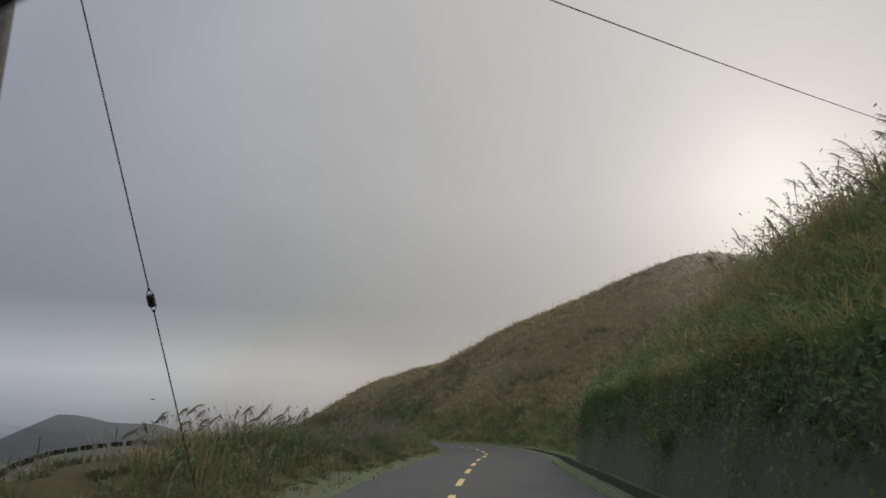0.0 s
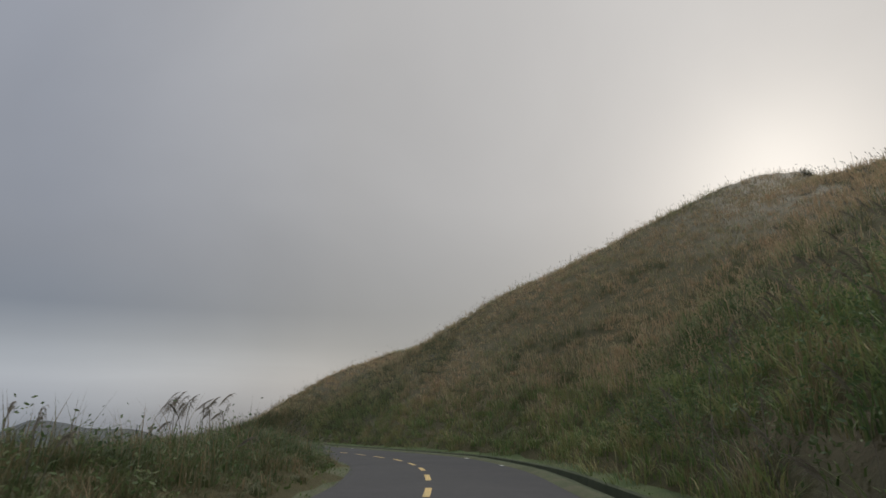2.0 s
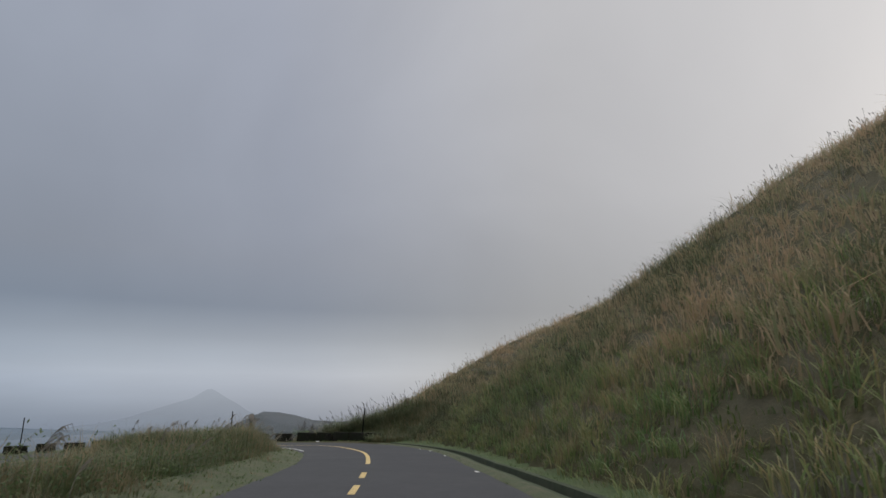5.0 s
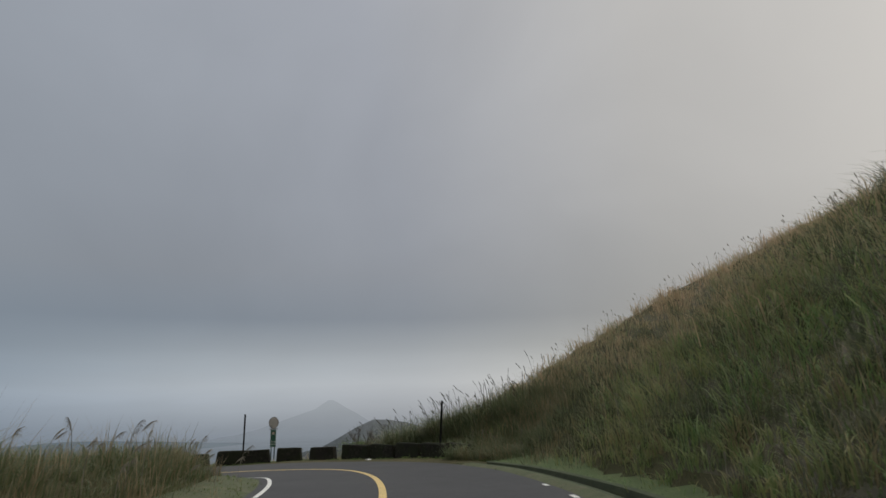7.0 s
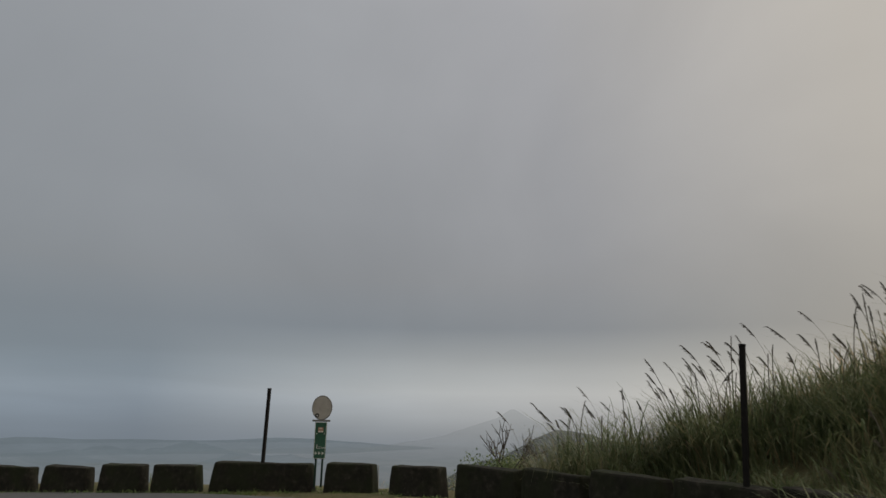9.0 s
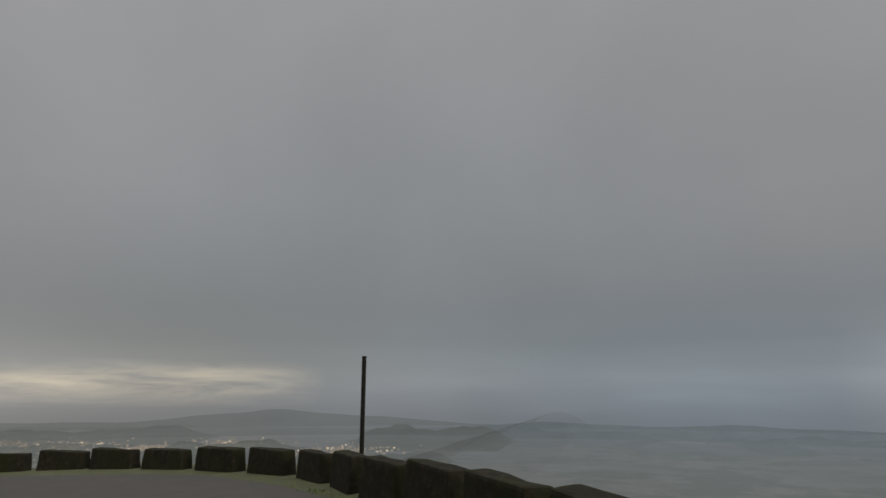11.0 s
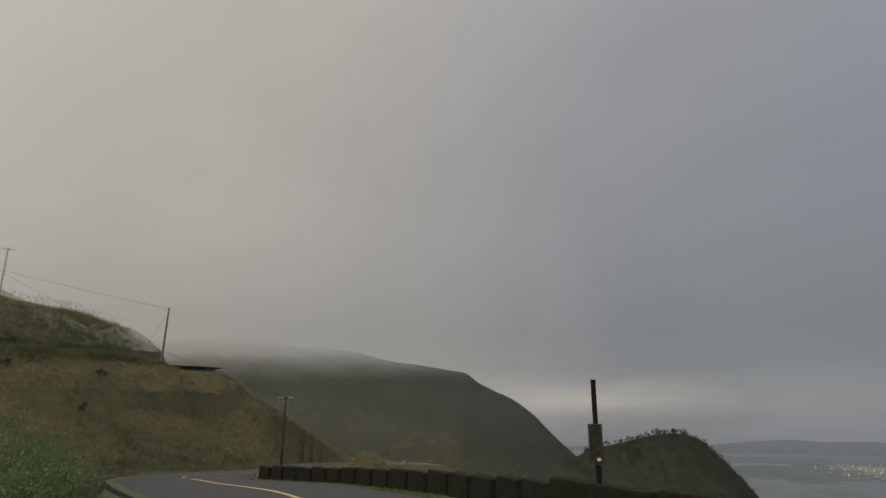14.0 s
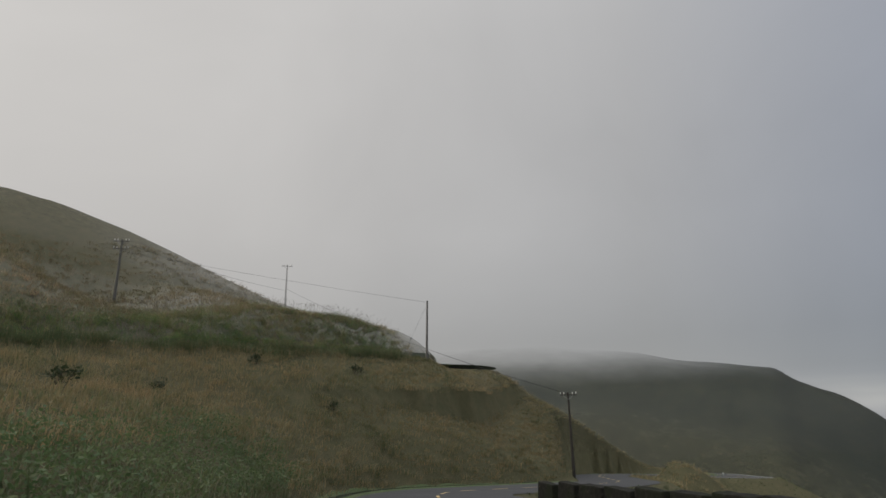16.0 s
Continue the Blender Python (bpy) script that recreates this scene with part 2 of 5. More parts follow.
def soil(b, p):
    w = place(b)
    big, mid, fine = b.noise(w, 0.09, 5, 0.6), b.noise(w, 0.9, 6, 0.65), b.noise(w, 14.0, 5, 0.7)
    c = b.ramp(mid, [(0.28, (0.045, 0.052, 0.024)), (0.5, (0.080, 0.076, 0.038)), (0.72, (0.13, 0.108, 0.058))])
    c = b.mix(b.ramp(big, [(0.35, 0.0), (0.65, 0.65)]), c, (0.092, 0.082, 0.043))
    c = b.mix(0.35, c, b.ramp(fine, [(0.3, (0.035, 0.042, 0.022)), (0.7, (0.17, 0.15, 0.085))]))
    b.link(c, p.inputs["Base Color"])
    p.inputs["Roughness"].default_value = 0.95
    p.inputs["Specular IOR Level"].default_value = 0.1
    bump(b, p, b.mix(0.5, mid, fine), 1.0, 0.25)
    # dark woods cover the hills across the valley
    far = b.add("ShaderNodeVectorMath")
    far.operation = "DISTANCE"
    b.link(w, far.inputs[0])
    far.inputs[1].default_value = (-20.0, 60.0, 0.0)
    woods = b.ramp(b.math("MULTIPLY", far.outputs["Value"], 0.002), [(0.28, 0.0), (0.50, 1.0)])
    wood_c = b.ramp(b.noise(w, 0.05, 6, 0.7), [(0.35, (0.013, 0.017, 0.011)), (0.65, (0.032, 0.036, 0.023))])
    wood_c = b.mix(0.6, wood_c, b.ramp(b.noise(w, 0.22, 6, 0.75), [(0.38, (0.010, 0.014, 0.009)), (0.52, (0.024, 0.029, 0.018)), (0.66, (0.048, 0.045, 0.028))]))
    b.link(b.mix(woods, c, wood_c), p.inputs["Base Color"])
    alpha_haze(b, p.outputs[0])


def verge_soil(b, p):
    w = place(b)
    mid, fine = b.noise(w, 1.6, 6, 0.65), b.noise(w, 22.0, 5, 0.7)
    c = b.ramp(mid, [(0.3, (0.040, 0.050, 0.022)), (0.48, (0.062, 0.078, 0.032)), (0.62, (0.11, 0.098, 0.058)), (0.75, (0.13, 0.11, 0.075))])
    c = b.mix(0.5, c, b.ramp(fine, [(0.3, (0.020, 0.030, 0.012)), (0.7, (0.11, 0.12, 0.06))]))
    b.link(c, p.inputs["Base Color"])
    p.inputs["Roughness"].default_value = 0.95
    bump(b, p, b.mix(0.5, mid, fine), 1.0, 0.08)


def wet_moss(b, p):
    w = place(b)
    mid, fine = b.noise(w, 2.5, 6, 0.65), b.noise(w, 28.0, 5, 0.7)
    c = b.ramp(mid, [(0.3, (0.020, 0.028, 0.011)), (0.55, (0.040, 0.052, 0.020)), (0.75, (0.075, 0.075, 0.045))])
    c = b.mix(0.35, c, b.ramp(fine, [(0.3, (0.010, 0.016, 0.006)), (0.7, (0.07, 0.085, 0.035))]))
    b.link(c, p.inputs["Base Color"])
    p.inputs["Roughness"].default_value = 0.85
    bump(b, p, b.mix(0.5, mid, fine), 0.8, 0.03)


def turf_soil(b, p):
    w = place(b)
    big, mid, fine = b.noise(w, 0.5, 4, 0.6), b.noise(w, 2.2, 6, 0.65), b.noise(w, 30.0, 5, 0.7)
    c = b.ramp(mid, [(0.3, (0.030, 0.050, 0.012)), (0.55, (0.050, 0.080, 0.020)), (0.75, (0.085, 0.095, 0.035))])
    c = b.mix(b.ramp(big, [(0.5, 0.0), (0.7, 0.6)]), c, (0.10, 0.09, 0.045))
    c = b.mix(0.45, c, b.ramp(fine, [(0.3, (0.025, 0.045, 0.010)), (0.7, (0.13, 0.17, 0.06))]))
    b.link(c, p.inputs["Base Color"])
    p.inputs["Roughness"].default_value = 0.95
    bump(b, p, b.mix(0.5, mid, fine), 1.0, 0.08)


def leafy(low, mid_c, high, gloss=0.5):
    def make(b, p):
        w = place(b)
        rnd = b.add("ShaderNodeNewGeometry").outputs["Random Per Island"]
        patch = b.mix(0.45, b.noise(w, 0.22, 4, 0.6), b.noise(w, 0.06, 3, 0.55))
        f = b.math("MULTIPLY_ADD", patch, 1.5)
        f.node.inputs[2].default_value = -0.45
        clumps = b.math("MULTIPLY", b.math("SUBTRACT", b.noise(w, 1.3, 3, 0.6), 0.5), 1.1)
        f = b.math("ADD", b.math("ADD", f, clumps), b.math("MULTIPLY", rnd, 0.36), clamp=True)
        c = b.ramp(f, [(0.15, low), (0.5, mid_c), (0.9, high)])
        b.link(c, p.inputs["Base Color"])
        p.inputs["Roughness"].default_value = gloss
        p.inputs["Specular IOR Level"].default_value = 0.25
        thin = b.add("ShaderNodeBsdfTranslucent")
        b.link(c, thin.inputs[0])
        both = b.add("ShaderNodeMixShader")
        both.inputs[0].default_value = 0.42
        b.link(p.outputs[0], both.inputs[1])
        b.link(thin.outputs[0], both.inputs[2])
        alpha_haze(b, both.outputs[0])

    return make


def plain(colour, rough=0.6, metal=0.0, vary=0.25, scale=12.0):
    def make(b, p):
        w = place(b)
        n = b.noise(w, scale, 5, 0.65)
        dark = tuple(v * (1 - vary) for v in colour)
        light = tuple(min(1.0, v * (1 + vary)) for v in colour)
        b.link(b.ramp(n, [(0.3, dark), (0.7, light)]), p.inputs["Base Color"])
        p.inputs["Roughness"].default_value, p.inputs["Metallic"].default_value = rough, metal
        p.inputs["Specular IOR Level"].default_value = 0.5 if metal or rough < 0.6 else 0.2
        bump(b, p, n, 0.2, 0.005)

    return make


# Far poles and cables: paler, with haze painted on as transparency.
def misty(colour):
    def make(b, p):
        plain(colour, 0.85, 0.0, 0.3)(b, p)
        alpha_haze(b, p.outputs[0], 0.65)

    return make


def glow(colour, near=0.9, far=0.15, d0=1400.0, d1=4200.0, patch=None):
    """Far distance alone: haze painted as glowing colour, thinning with distance from the bend."""

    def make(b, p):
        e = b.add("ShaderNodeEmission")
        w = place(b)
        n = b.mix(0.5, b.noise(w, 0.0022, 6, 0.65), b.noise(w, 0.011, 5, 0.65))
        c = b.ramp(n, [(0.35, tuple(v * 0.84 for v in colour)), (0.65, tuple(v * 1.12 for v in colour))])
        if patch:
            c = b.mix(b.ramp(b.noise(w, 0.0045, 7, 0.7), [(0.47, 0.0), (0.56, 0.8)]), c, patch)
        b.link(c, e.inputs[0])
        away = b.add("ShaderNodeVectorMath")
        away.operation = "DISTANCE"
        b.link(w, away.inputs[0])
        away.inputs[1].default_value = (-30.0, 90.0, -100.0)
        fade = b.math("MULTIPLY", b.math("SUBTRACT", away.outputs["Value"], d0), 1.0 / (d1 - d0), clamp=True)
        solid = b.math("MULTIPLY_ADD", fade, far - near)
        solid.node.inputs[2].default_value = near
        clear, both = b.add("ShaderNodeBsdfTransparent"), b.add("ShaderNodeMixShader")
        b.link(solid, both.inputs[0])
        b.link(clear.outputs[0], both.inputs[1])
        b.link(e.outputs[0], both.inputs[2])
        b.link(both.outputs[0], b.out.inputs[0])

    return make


M = {
    "asphalt": material("asphalt", asphalt),
    "yellow": material("yellow_paint", paint((0.55, 0.40, 0.14))),
    "white": material("white_paint", paint((0.62, 0.62, 0.58))),
    "stone": material("mossy_stone", stone),
    "concrete": material("mossy_concrete", concrete),
    "soil": material("grassy_soil", soil),
    "lush": material("green_blades", leafy((0.105, 0.185, 0.060), (0.200, 0.230, 0.092), (0.37, 0.275, 0.145))),
    "verge_green": material("verge_blades", leafy((0.056, 0.090, 0.034), (0.105, 0.124, 0.056), (0.205, 0.158, 0.090))),
    "brown": material("brown_blades", leafy((0.12, 0.13, 0.065), (0.22, 0.175, 0.10), (0.36, 0.27, 0.17))),
    # hill grass paled in its base colour to stand in for haze
    "pale": material("haze_paled_autumn_blades", leafy((0.175, 0.215, 0.105), (0.345, 0.275, 0.170), (0.47, 0.325, 0.205))),
    "straw": material("straw_blades", leafy((0.135, 0.150, 0.070), (0.270, 0.215, 0.113), (0.41, 0.285, 0.152))),
    "sword": material("dark_sword_grass", leafy((0.068, 0.096, 0.043), (0.122, 0.138, 0.070), (0.24, 0.185, 0.105))),
    "turf": material("short_turf", leafy((0.055, 0.10, 0.030), (0.10, 0.145, 0.045), (0.17, 0.18, 0.07))),
    "gutter": material("mossy_gutter", wet_moss),
    "turf_soil": material("green_turf_ground", turf_soil),
    "verge": material("mossy_verge", verge_soil),
    "plume": material("seed_plumes", leafy((0.10, 0.092, 0.072), (0.17, 0.155, 0.125), (0.30, 0.27, 0.22), 0.8)),
    # half the plume colour: heads darkened to look backlit against the sky
    "head": material("silhouette_seed_heads", leafy((0.050, 0.045, 0.036), (0.085, 0.076, 0.060), (0.15, 0.13, 0.10), 0.8)),
    "leaf": material("shrub_leaves", leafy((0.020, 0.032, 0.014), (0.040, 0.055, 0.022), (0.07, 0.075, 0.03))),
    "creeper": material("creeper_leaves", leafy((0.085, 0.145, 0.055), (0.155, 0.23, 0.08), (0.25, 0.29, 0.12))),
    "reed": material("dark_reed_blades", leafy((0.062, 0.083, 0.040), (0.105, 0.122, 0.060), (0.20, 0.175, 0.10))),
    "brush": material("brush_leaves", leafy((0.062, 0.108, 0.044), (0.108, 0.152, 0.062), (0.175, 0.19, 0.088))),
    "woods": material("dark_woods", leafy((0.014, 0.020, 0.011), (0.024, 0.032, 0.017), (0.04, 0.045, 0.022), 0.8)),
    "bark": material("bark", plain((0.06, 0.05, 0.04), 0.9)),
    "post": material("dark_painted_steel", plain((0.0045, 0.0042, 0.004), 0.8, 0.0, 0.4)),
    "plate": material("weathered_plate", plain((0.020, 0.021, 0.015), 0.8, 0.0, 0.7, 14.0)),
    "peel": material("peeling_film", plain((0.055, 0.055, 0.042), 0.8, 0.0, 0.5, 30.0)),
    "steel": material("galvanised_steel", plain((0.30, 0.30, 0.29), 0.5, 0.6)),
    "dull_steel": material("dull_weathered_steel", plain((0.13, 0.13, 0.125), 0.7, 0.2)),
    "dark_green": material("dark_green_tube", plain((0.012, 0.030, 0.022), 0.6)),
    # disc colour greyed because it stands against the light
    "board": material("backlit_greyed_board", plain((0.29, 0.28, 0.26), 0.6, 0.0, 0.15, 5.0)),
    "green": material("green_sign_face", plain((0.012, 0.065, 0.040), 0.45)),
    "letter": material("white_lettering", plain((0.55, 0.55, 0.53), 0.5, 0.0, 0.1)),
    "orange": material("orange_emblem", plain((0.26, 0.15, 0.10), 0.5)),
    "black": material("black_sticker", plain((0.01, 0.01, 0.01), 0.5)),
    "far_timber": material("weathered_pole_alpha_haze", misty((0.13, 0.125, 0.115))),
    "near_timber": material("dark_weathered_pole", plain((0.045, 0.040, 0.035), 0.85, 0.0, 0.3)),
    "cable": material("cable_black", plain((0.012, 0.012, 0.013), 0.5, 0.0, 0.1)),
    "far_cable": material("cable_alpha_haze", misty((0.03, 0.03, 0.03))),
    "porcelain": material("porcelain", plain((0.62, 0.60, 0.56), 0.25, 0.0, 0.1)),
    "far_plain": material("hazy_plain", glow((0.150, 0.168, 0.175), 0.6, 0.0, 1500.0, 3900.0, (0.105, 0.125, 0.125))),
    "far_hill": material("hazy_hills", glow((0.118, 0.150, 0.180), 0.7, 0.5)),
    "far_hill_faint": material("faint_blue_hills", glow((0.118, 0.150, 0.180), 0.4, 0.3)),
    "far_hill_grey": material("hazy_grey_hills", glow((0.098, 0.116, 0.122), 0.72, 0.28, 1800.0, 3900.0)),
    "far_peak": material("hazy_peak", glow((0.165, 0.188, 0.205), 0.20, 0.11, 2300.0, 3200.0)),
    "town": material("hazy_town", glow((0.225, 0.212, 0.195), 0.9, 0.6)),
    # sunlight painted into a brighter glow for part of the town
    "town_painted_lit": material("town_painted_sunlit", glow((0.52, 0.46, 0.38), 1.0, 0.8)),
}


# ---------------------------------------------------------------- shape helpers
def tri_mesh(name, verts, tris, mat, smooth=False):
    me = bpy.data.meshes.new(name)
    verts, tris = np.asarray(verts, np.float32), np.asarray(tris, np.int32)
    me.vertices.add(len(verts))
    me.vertices.foreach_set("co", verts.ravel())
    me.loops.add(tris.size)
    me.loops.foreach_set("vertex_index", tris.ravel())
    me.polygons.add(len(tris))
    me.polygons.foreach_set("loop_start", np.arange(0, tris.size, tris.shape[1], dtype=np.int32))
    me.polygons.foreach_set("loop_total", np.full(len(tris), tris.shape[1], np.int32))
    me.polygons.foreach_set("use_smooth", np.full(len(tris), smooth))
    me.materials.append(mat)
    me.update(calc_edges=True)
    return me


def part(name, bm, mat, parent=None, label=""):
    me = bpy.data.meshes.new(name)
    bm.to_mesh(me)
    bm.free()
    me.materials.append(mat)
    ob = new(name, me)
    ob.parent = parent
    if label:
        tagged(ob, label)
    return ob


def thing(name, at, label, category, group="", turn=0.0):
    ob = new(name)
    ob.empty_display_size = 0.2
    ob.matrix_world = pose(*at, 0, 0, turn)
    return tagged(ob, label, category, group)


def box(bm, size, at=(0, 0, 0), bev=0.0, turn=None):
    m = Matrix.Translation(at) @ (turn or Matrix()) @ Matrix.Diagonal((*size, 1))
    vs = bmesh.ops.create_cube(bm, size=1, matrix=m)["verts"]
    if bev:
        es = list({e for v in vs for e in v.link_edges})
        bmesh.ops.bevel(bm, geom=es, offset=bev, segments=2, affect="EDGES", profile=0.6)
    return bm


def rod(bm, a, c, r0, r1=None, sides=8):
    a, c = Vector(a), Vector(c)
    ax = c - a
    q = ax.to_track_quat("Z", "Y").to_matrix().to_4x4()
    bmesh.ops.create_cone(bm, cap_ends=True, segments=sides, radius1=r0, radius2=r0 if r1 is None else r1, depth=ax.length, matrix=Matrix.Translation((a + c) / 2) @ q)
    return bm


def smooth_curve(points, step):
    """A smooth curve through points, sampled at even steps."""
    p = np.asarray(points, float)
    p = np.vstack([2 * p[0] - p[1], p, 2 * p[-1] - p[-2]])
    out = []
    for i in range(1, len(p) - 2):
        for u in np.linspace(0, 1, 24, endpoint=False):
            a, b, c, d = p[i - 1 : i + 3]
            out.append(0.5 * (2 * b + (c - a) * u + (2 * a - 5 * b + 4 * c - d) * u * u + (3 * b - a - 3 * c + d) * u**3))
    out = np.array(out)
    for _ in range(6):
        out[1:-1] = (out[:-2] + 2 * out[1:-1] + out[2:]) / 4
    s = np.r_[0, np.cumsum(np.linalg.norm(np.diff(out[:, :2], axis=0), axis=1))]
    n = np.arange(0, s[-1], step)
    return np.stack([np.interp(n, s, out[:, k]) for k in range(3)], 1), n


# ---------------------------------------------------------------- the plan
ROAD = [(62, -64, 6.0), (40, -52, 4.6), (20, -40, 3.2), (6, -26, 1.8), (-0.6, -11, 0.66), (-0.6, 0, 0), (0.2, 12, -0.66), (0.9, 20, -1.05), (1.7, 28, -1.5), (2.5, 34, -1.85), (2.75, 40, -2.2), (2.5, 46, -2.5), (1.85, 51.5, -2.85), (0.75, 56.5, -3.15), (-0.8, 60.7, -3.4), (-2.9, 65.8, -3.7), (-5.4, 71.5, -4.05), (-9.0, 79.1, -4.5), (-12.4, 85.6, -4.9), (-15.3, 90.2, -5.2), (-19.5, 95.3, -5.55), (-23.5, 98.5, -5.85), (-28, 99.7, -6.15), (-32.3, 99.1, -6.4)]
ROAD += [(-36, 97.4, -6.65), (-39.2, 94.8, -6.85), (-41.6, 92, -7.05), (-43, 88.5, -7.25), (-43.8, 84, -7.5), (-44.1, 79, -7.8), (-43.9, 74, -8.1), (-42.6, 68, -8.55), (-40, 62.7, -8.9), (-37.2, 57.5, -9.2), (-34.5, 53.6, -9.45), (-31.5, 49.3, -9.75), (-28.3, 44.5, -10.05), (-25, 39.5, -10.4), (-23.4, 34.5, -10.7), (-23.6, 28, -11.1), (-24.8, 19, -11.6), (-25.8, 9, -12.1), (-22.8, 0, -12.6), (-18.2, -12, -13.2), (-16.4, -25, -13.9)]
ROAD += [(-20.5, -40, -14.9), (-31.5, -54, -16.0), (-30, -66, -16.8), (-22, -78, -17.2), (-8, -86, -17.8), (8, -92, -18.4)]
LINE, S = smooth_curve(ROAD, 0.5)
TAN = np.gradient(LINE[:, :2], axis=0)
TAN /= np.linalg.norm(TAN, axis=1, keepdims=True)
RIGHT = np.stack([TAN[:, 1], -TAN[:, 0]], 1)


def s_at(x, y):
    return S[((LINE[:, :2] - (x, y)) ** 2).sum(1).argmin()]


APEX = s_at(-34, 98.4)
MARKS = [0.0, s_at(2.75, 42), s_at(0.7, 56.5), s_at(-9.0, 79.1), s_at(-19.5, 95.3), s_at(-36, 97.4), s_at(-43.8, 84), s_at(-40, 62.7), S[-1]]
R_MARKS = MARKS[:6] + [s_at(-41.6, 92), s_at(-43, 88.5), s_at(-44.1, 79), s_at(-43.9, 74)] + MARKS[7:]
HALF_R = np.interp(S, R_MARKS, [3.3, 3.3, 3.85, 3.6, 4.4, 4.4, 5.0, 6.2, 5.5, 4.4, 3.6, 3.2])
HALF_L = np.interp(S, MARKS, [2.55, 2.45, 2.7, 2.7, 3.5, 3.8, 4.0, 4.2, 3.4])
S_LEFT = s_at(-44.1, 80)
S_WALL, S_HILL0, S_HILL1 = s_at(2.2, 31.6), s_at(-22.5, 97.8), s_at(-30.5, 99.6)


def nearest(x, y, lo, hi):
    """Index of the nearest sample of the road between two stations, and the distance."""
    k = np.where((S >= lo) & (S <= hi))[0]
    idx, dist = np.empty(len(x), int), np.empty(len(x))
    for a in range(0, len(x), 4000):
        d2 = (x[a : a + 4000, None] - LINE[k, 0]) ** 2 + (y[a : a + 4000, None] - LINE[k, 1]) ** 2
        j = d2.argmin(1)
        idx[a : a + 4000], dist[a : a + 4000] = k[j], np.sqrt(d2[np.arange(len(j)), j])
    return idx, dist


def ease(v, a, b):
    u = np.clip((v - a) / (b - a), 0, 1)
    return u * u * (3 - 2 * u)


def smooth_min(a, b, k):
    return -np.logaddexp(-a * k, -b * k) / k


def smooth_max(a, b, k):
    return np.logaddexp(a * k, b * k) / k


def lumps(x, y, size, seed):
    """Gentle hummocks."""
    rng = np.random.RandomState(seed)
    out = np.zeros_like(x)
    for _ in range(7):
        a, f, ph = rng.uniform(0, 6.28), rng.uniform(0.6, 1.8) / size * 6.28 / 2, rng.uniform(0, 6.28)
        out += np.sin((x * np.cos(a) + y * np.sin(a)) * f + ph)
    return out / 7


def terrain(x, y):
    """Height of the ground, and the signed distance beyond the road's edge (right positive, left negative, 0 on the road)."""
    x, y = np.asarray(x, float).ravel(), np.asarray(y, float).ravel()
    i, dist = nearest(x, y, -1, 1e9)
    u = (x - LINE[i, 0]) * RIGHT[i, 0] + (y - LINE[i, 1]) * RIGHT[i, 1]
    side = np.sign(u)
    zr, s = LINE[i, 2], S[i]
    iu, du = nearest(x, y, -1, APEX)
    il, dl = nearest(x, y, APEX, 1e9)
    beyond = np.where(side > 0, dist - HALF_R[i], -(dist - HALF_L[i]))
    beyond = np.where(np.where(side > 0, dist < HALF_R[i], dist < HALF_L[i]), 0, beyond)
    d = np.maximum(np.abs(beyond), 0)
    # right of the road: hill above the upper road, valley beyond the bend
    hill_w = 1 - ease(s, S_HILL0 + 0.6, S_HILL1 + 1.4)
    south = 1 - ease(y, 26, 44)
    toe = 1.35 + 0.8 * south + 1.0 * ease(s, S_HILL0 - 9, S_HILL0)
    up = np.maximum(d - toe, 0)
    crest = np.interp(s, [s_at(1.85, 51.5), s_at(-0.8, 60.7), s_at(-2.9, 65.8), s_at(-12.4, 85.6), S_HILL0], [17.5, 21.5, 25.5, 20.2, 11.0])
    steep = np.interp(s, [s_at(-2.9, 65.8), s_at(-7.2, 75.3), s_at(-12.4, 85.6), S_HILL0], [0.87, 0.88, 0.95, 0.79])
    hill = smooth_min(steep * up, crest, 0.22) - smooth_min(0.0 * up, crest, 0.22)
    bank = np.where(up > 0, 2.5 * ease(up, 0.0, np.interp(s, [S_WALL - 1, S_WALL + 5], [0.35, 3.2])), 0) + smooth_min(1.2 * up, 2.3 + 2.3 * (1 - ease(y, 15, 29)) + 0.10 * up, 1.0) + 0.25 * np.maximum(up - 9, 0) + 0.6 * np.maximum(up - 20, 0)
    bank = np.where(up > 0, smooth_min(bank, np.interp(y, [-70, -25, -7, 0, 7, 15, 27, 36], [6.5, 8.5, 12.5, 16.0, 20.0, 24.5, 30.0, 33.0]), 0.25), 0)
    rise = hill * (1 - south) + bank * south
    rise = rise * (1 - ease(d, 60, 260)) + lumps(x, y, 9, 3) * 0.5 * ease(up, 1, 8)
    rise = rise + 1.25 * np.exp(-(((x + 5.5) / 5) ** 2 + ((y - 116.5) / 5) ** 2)) - 0.65 * np.exp(-(((x - 11.5) / 5) ** 2 + ((y - 95) / 6) ** 2))
    fall = -0.04 - 0.10 * ease(d, 1.0, 3.4) - 250 * (1 - np.exp(-np.maximum(d - np.interp(y, [38, 46], [0.9, 3.6]), 0) / 480.0)) + lumps(x, y, 12, 5) * 0.7 * ease(d, 5, 14)
    right_z = zr + rise * hill_w + fall * (1 - hill_w)
    # left of the road: the slope between the two arms of the bend
    a, c = np.maximum(du - HALF_L[iu], 0.01), np.maximum(dl - HALF_L[il], 0.01)
    share = ease(a / (a + c), 0.02, 0.98) * 0.35 + (a / (a + c)) * 0.65
    left_z = LINE[iu, 2] * (1 - share) + LINE[il, 2] * share + lumps(x, y, 8, 9) * 0.45 * ease(d, 1.5, 6)
    left_z = left_z + np.where(s < APEX + 4, np.interp(y, [0, 36, 50, 70, 80, 96], [0.3, 0.3, 0.25, 0.25, 0.9, 0.9]), 0.35) * ease(d, 0.8, 2.8) * (1 - ease(d, 6, 15))
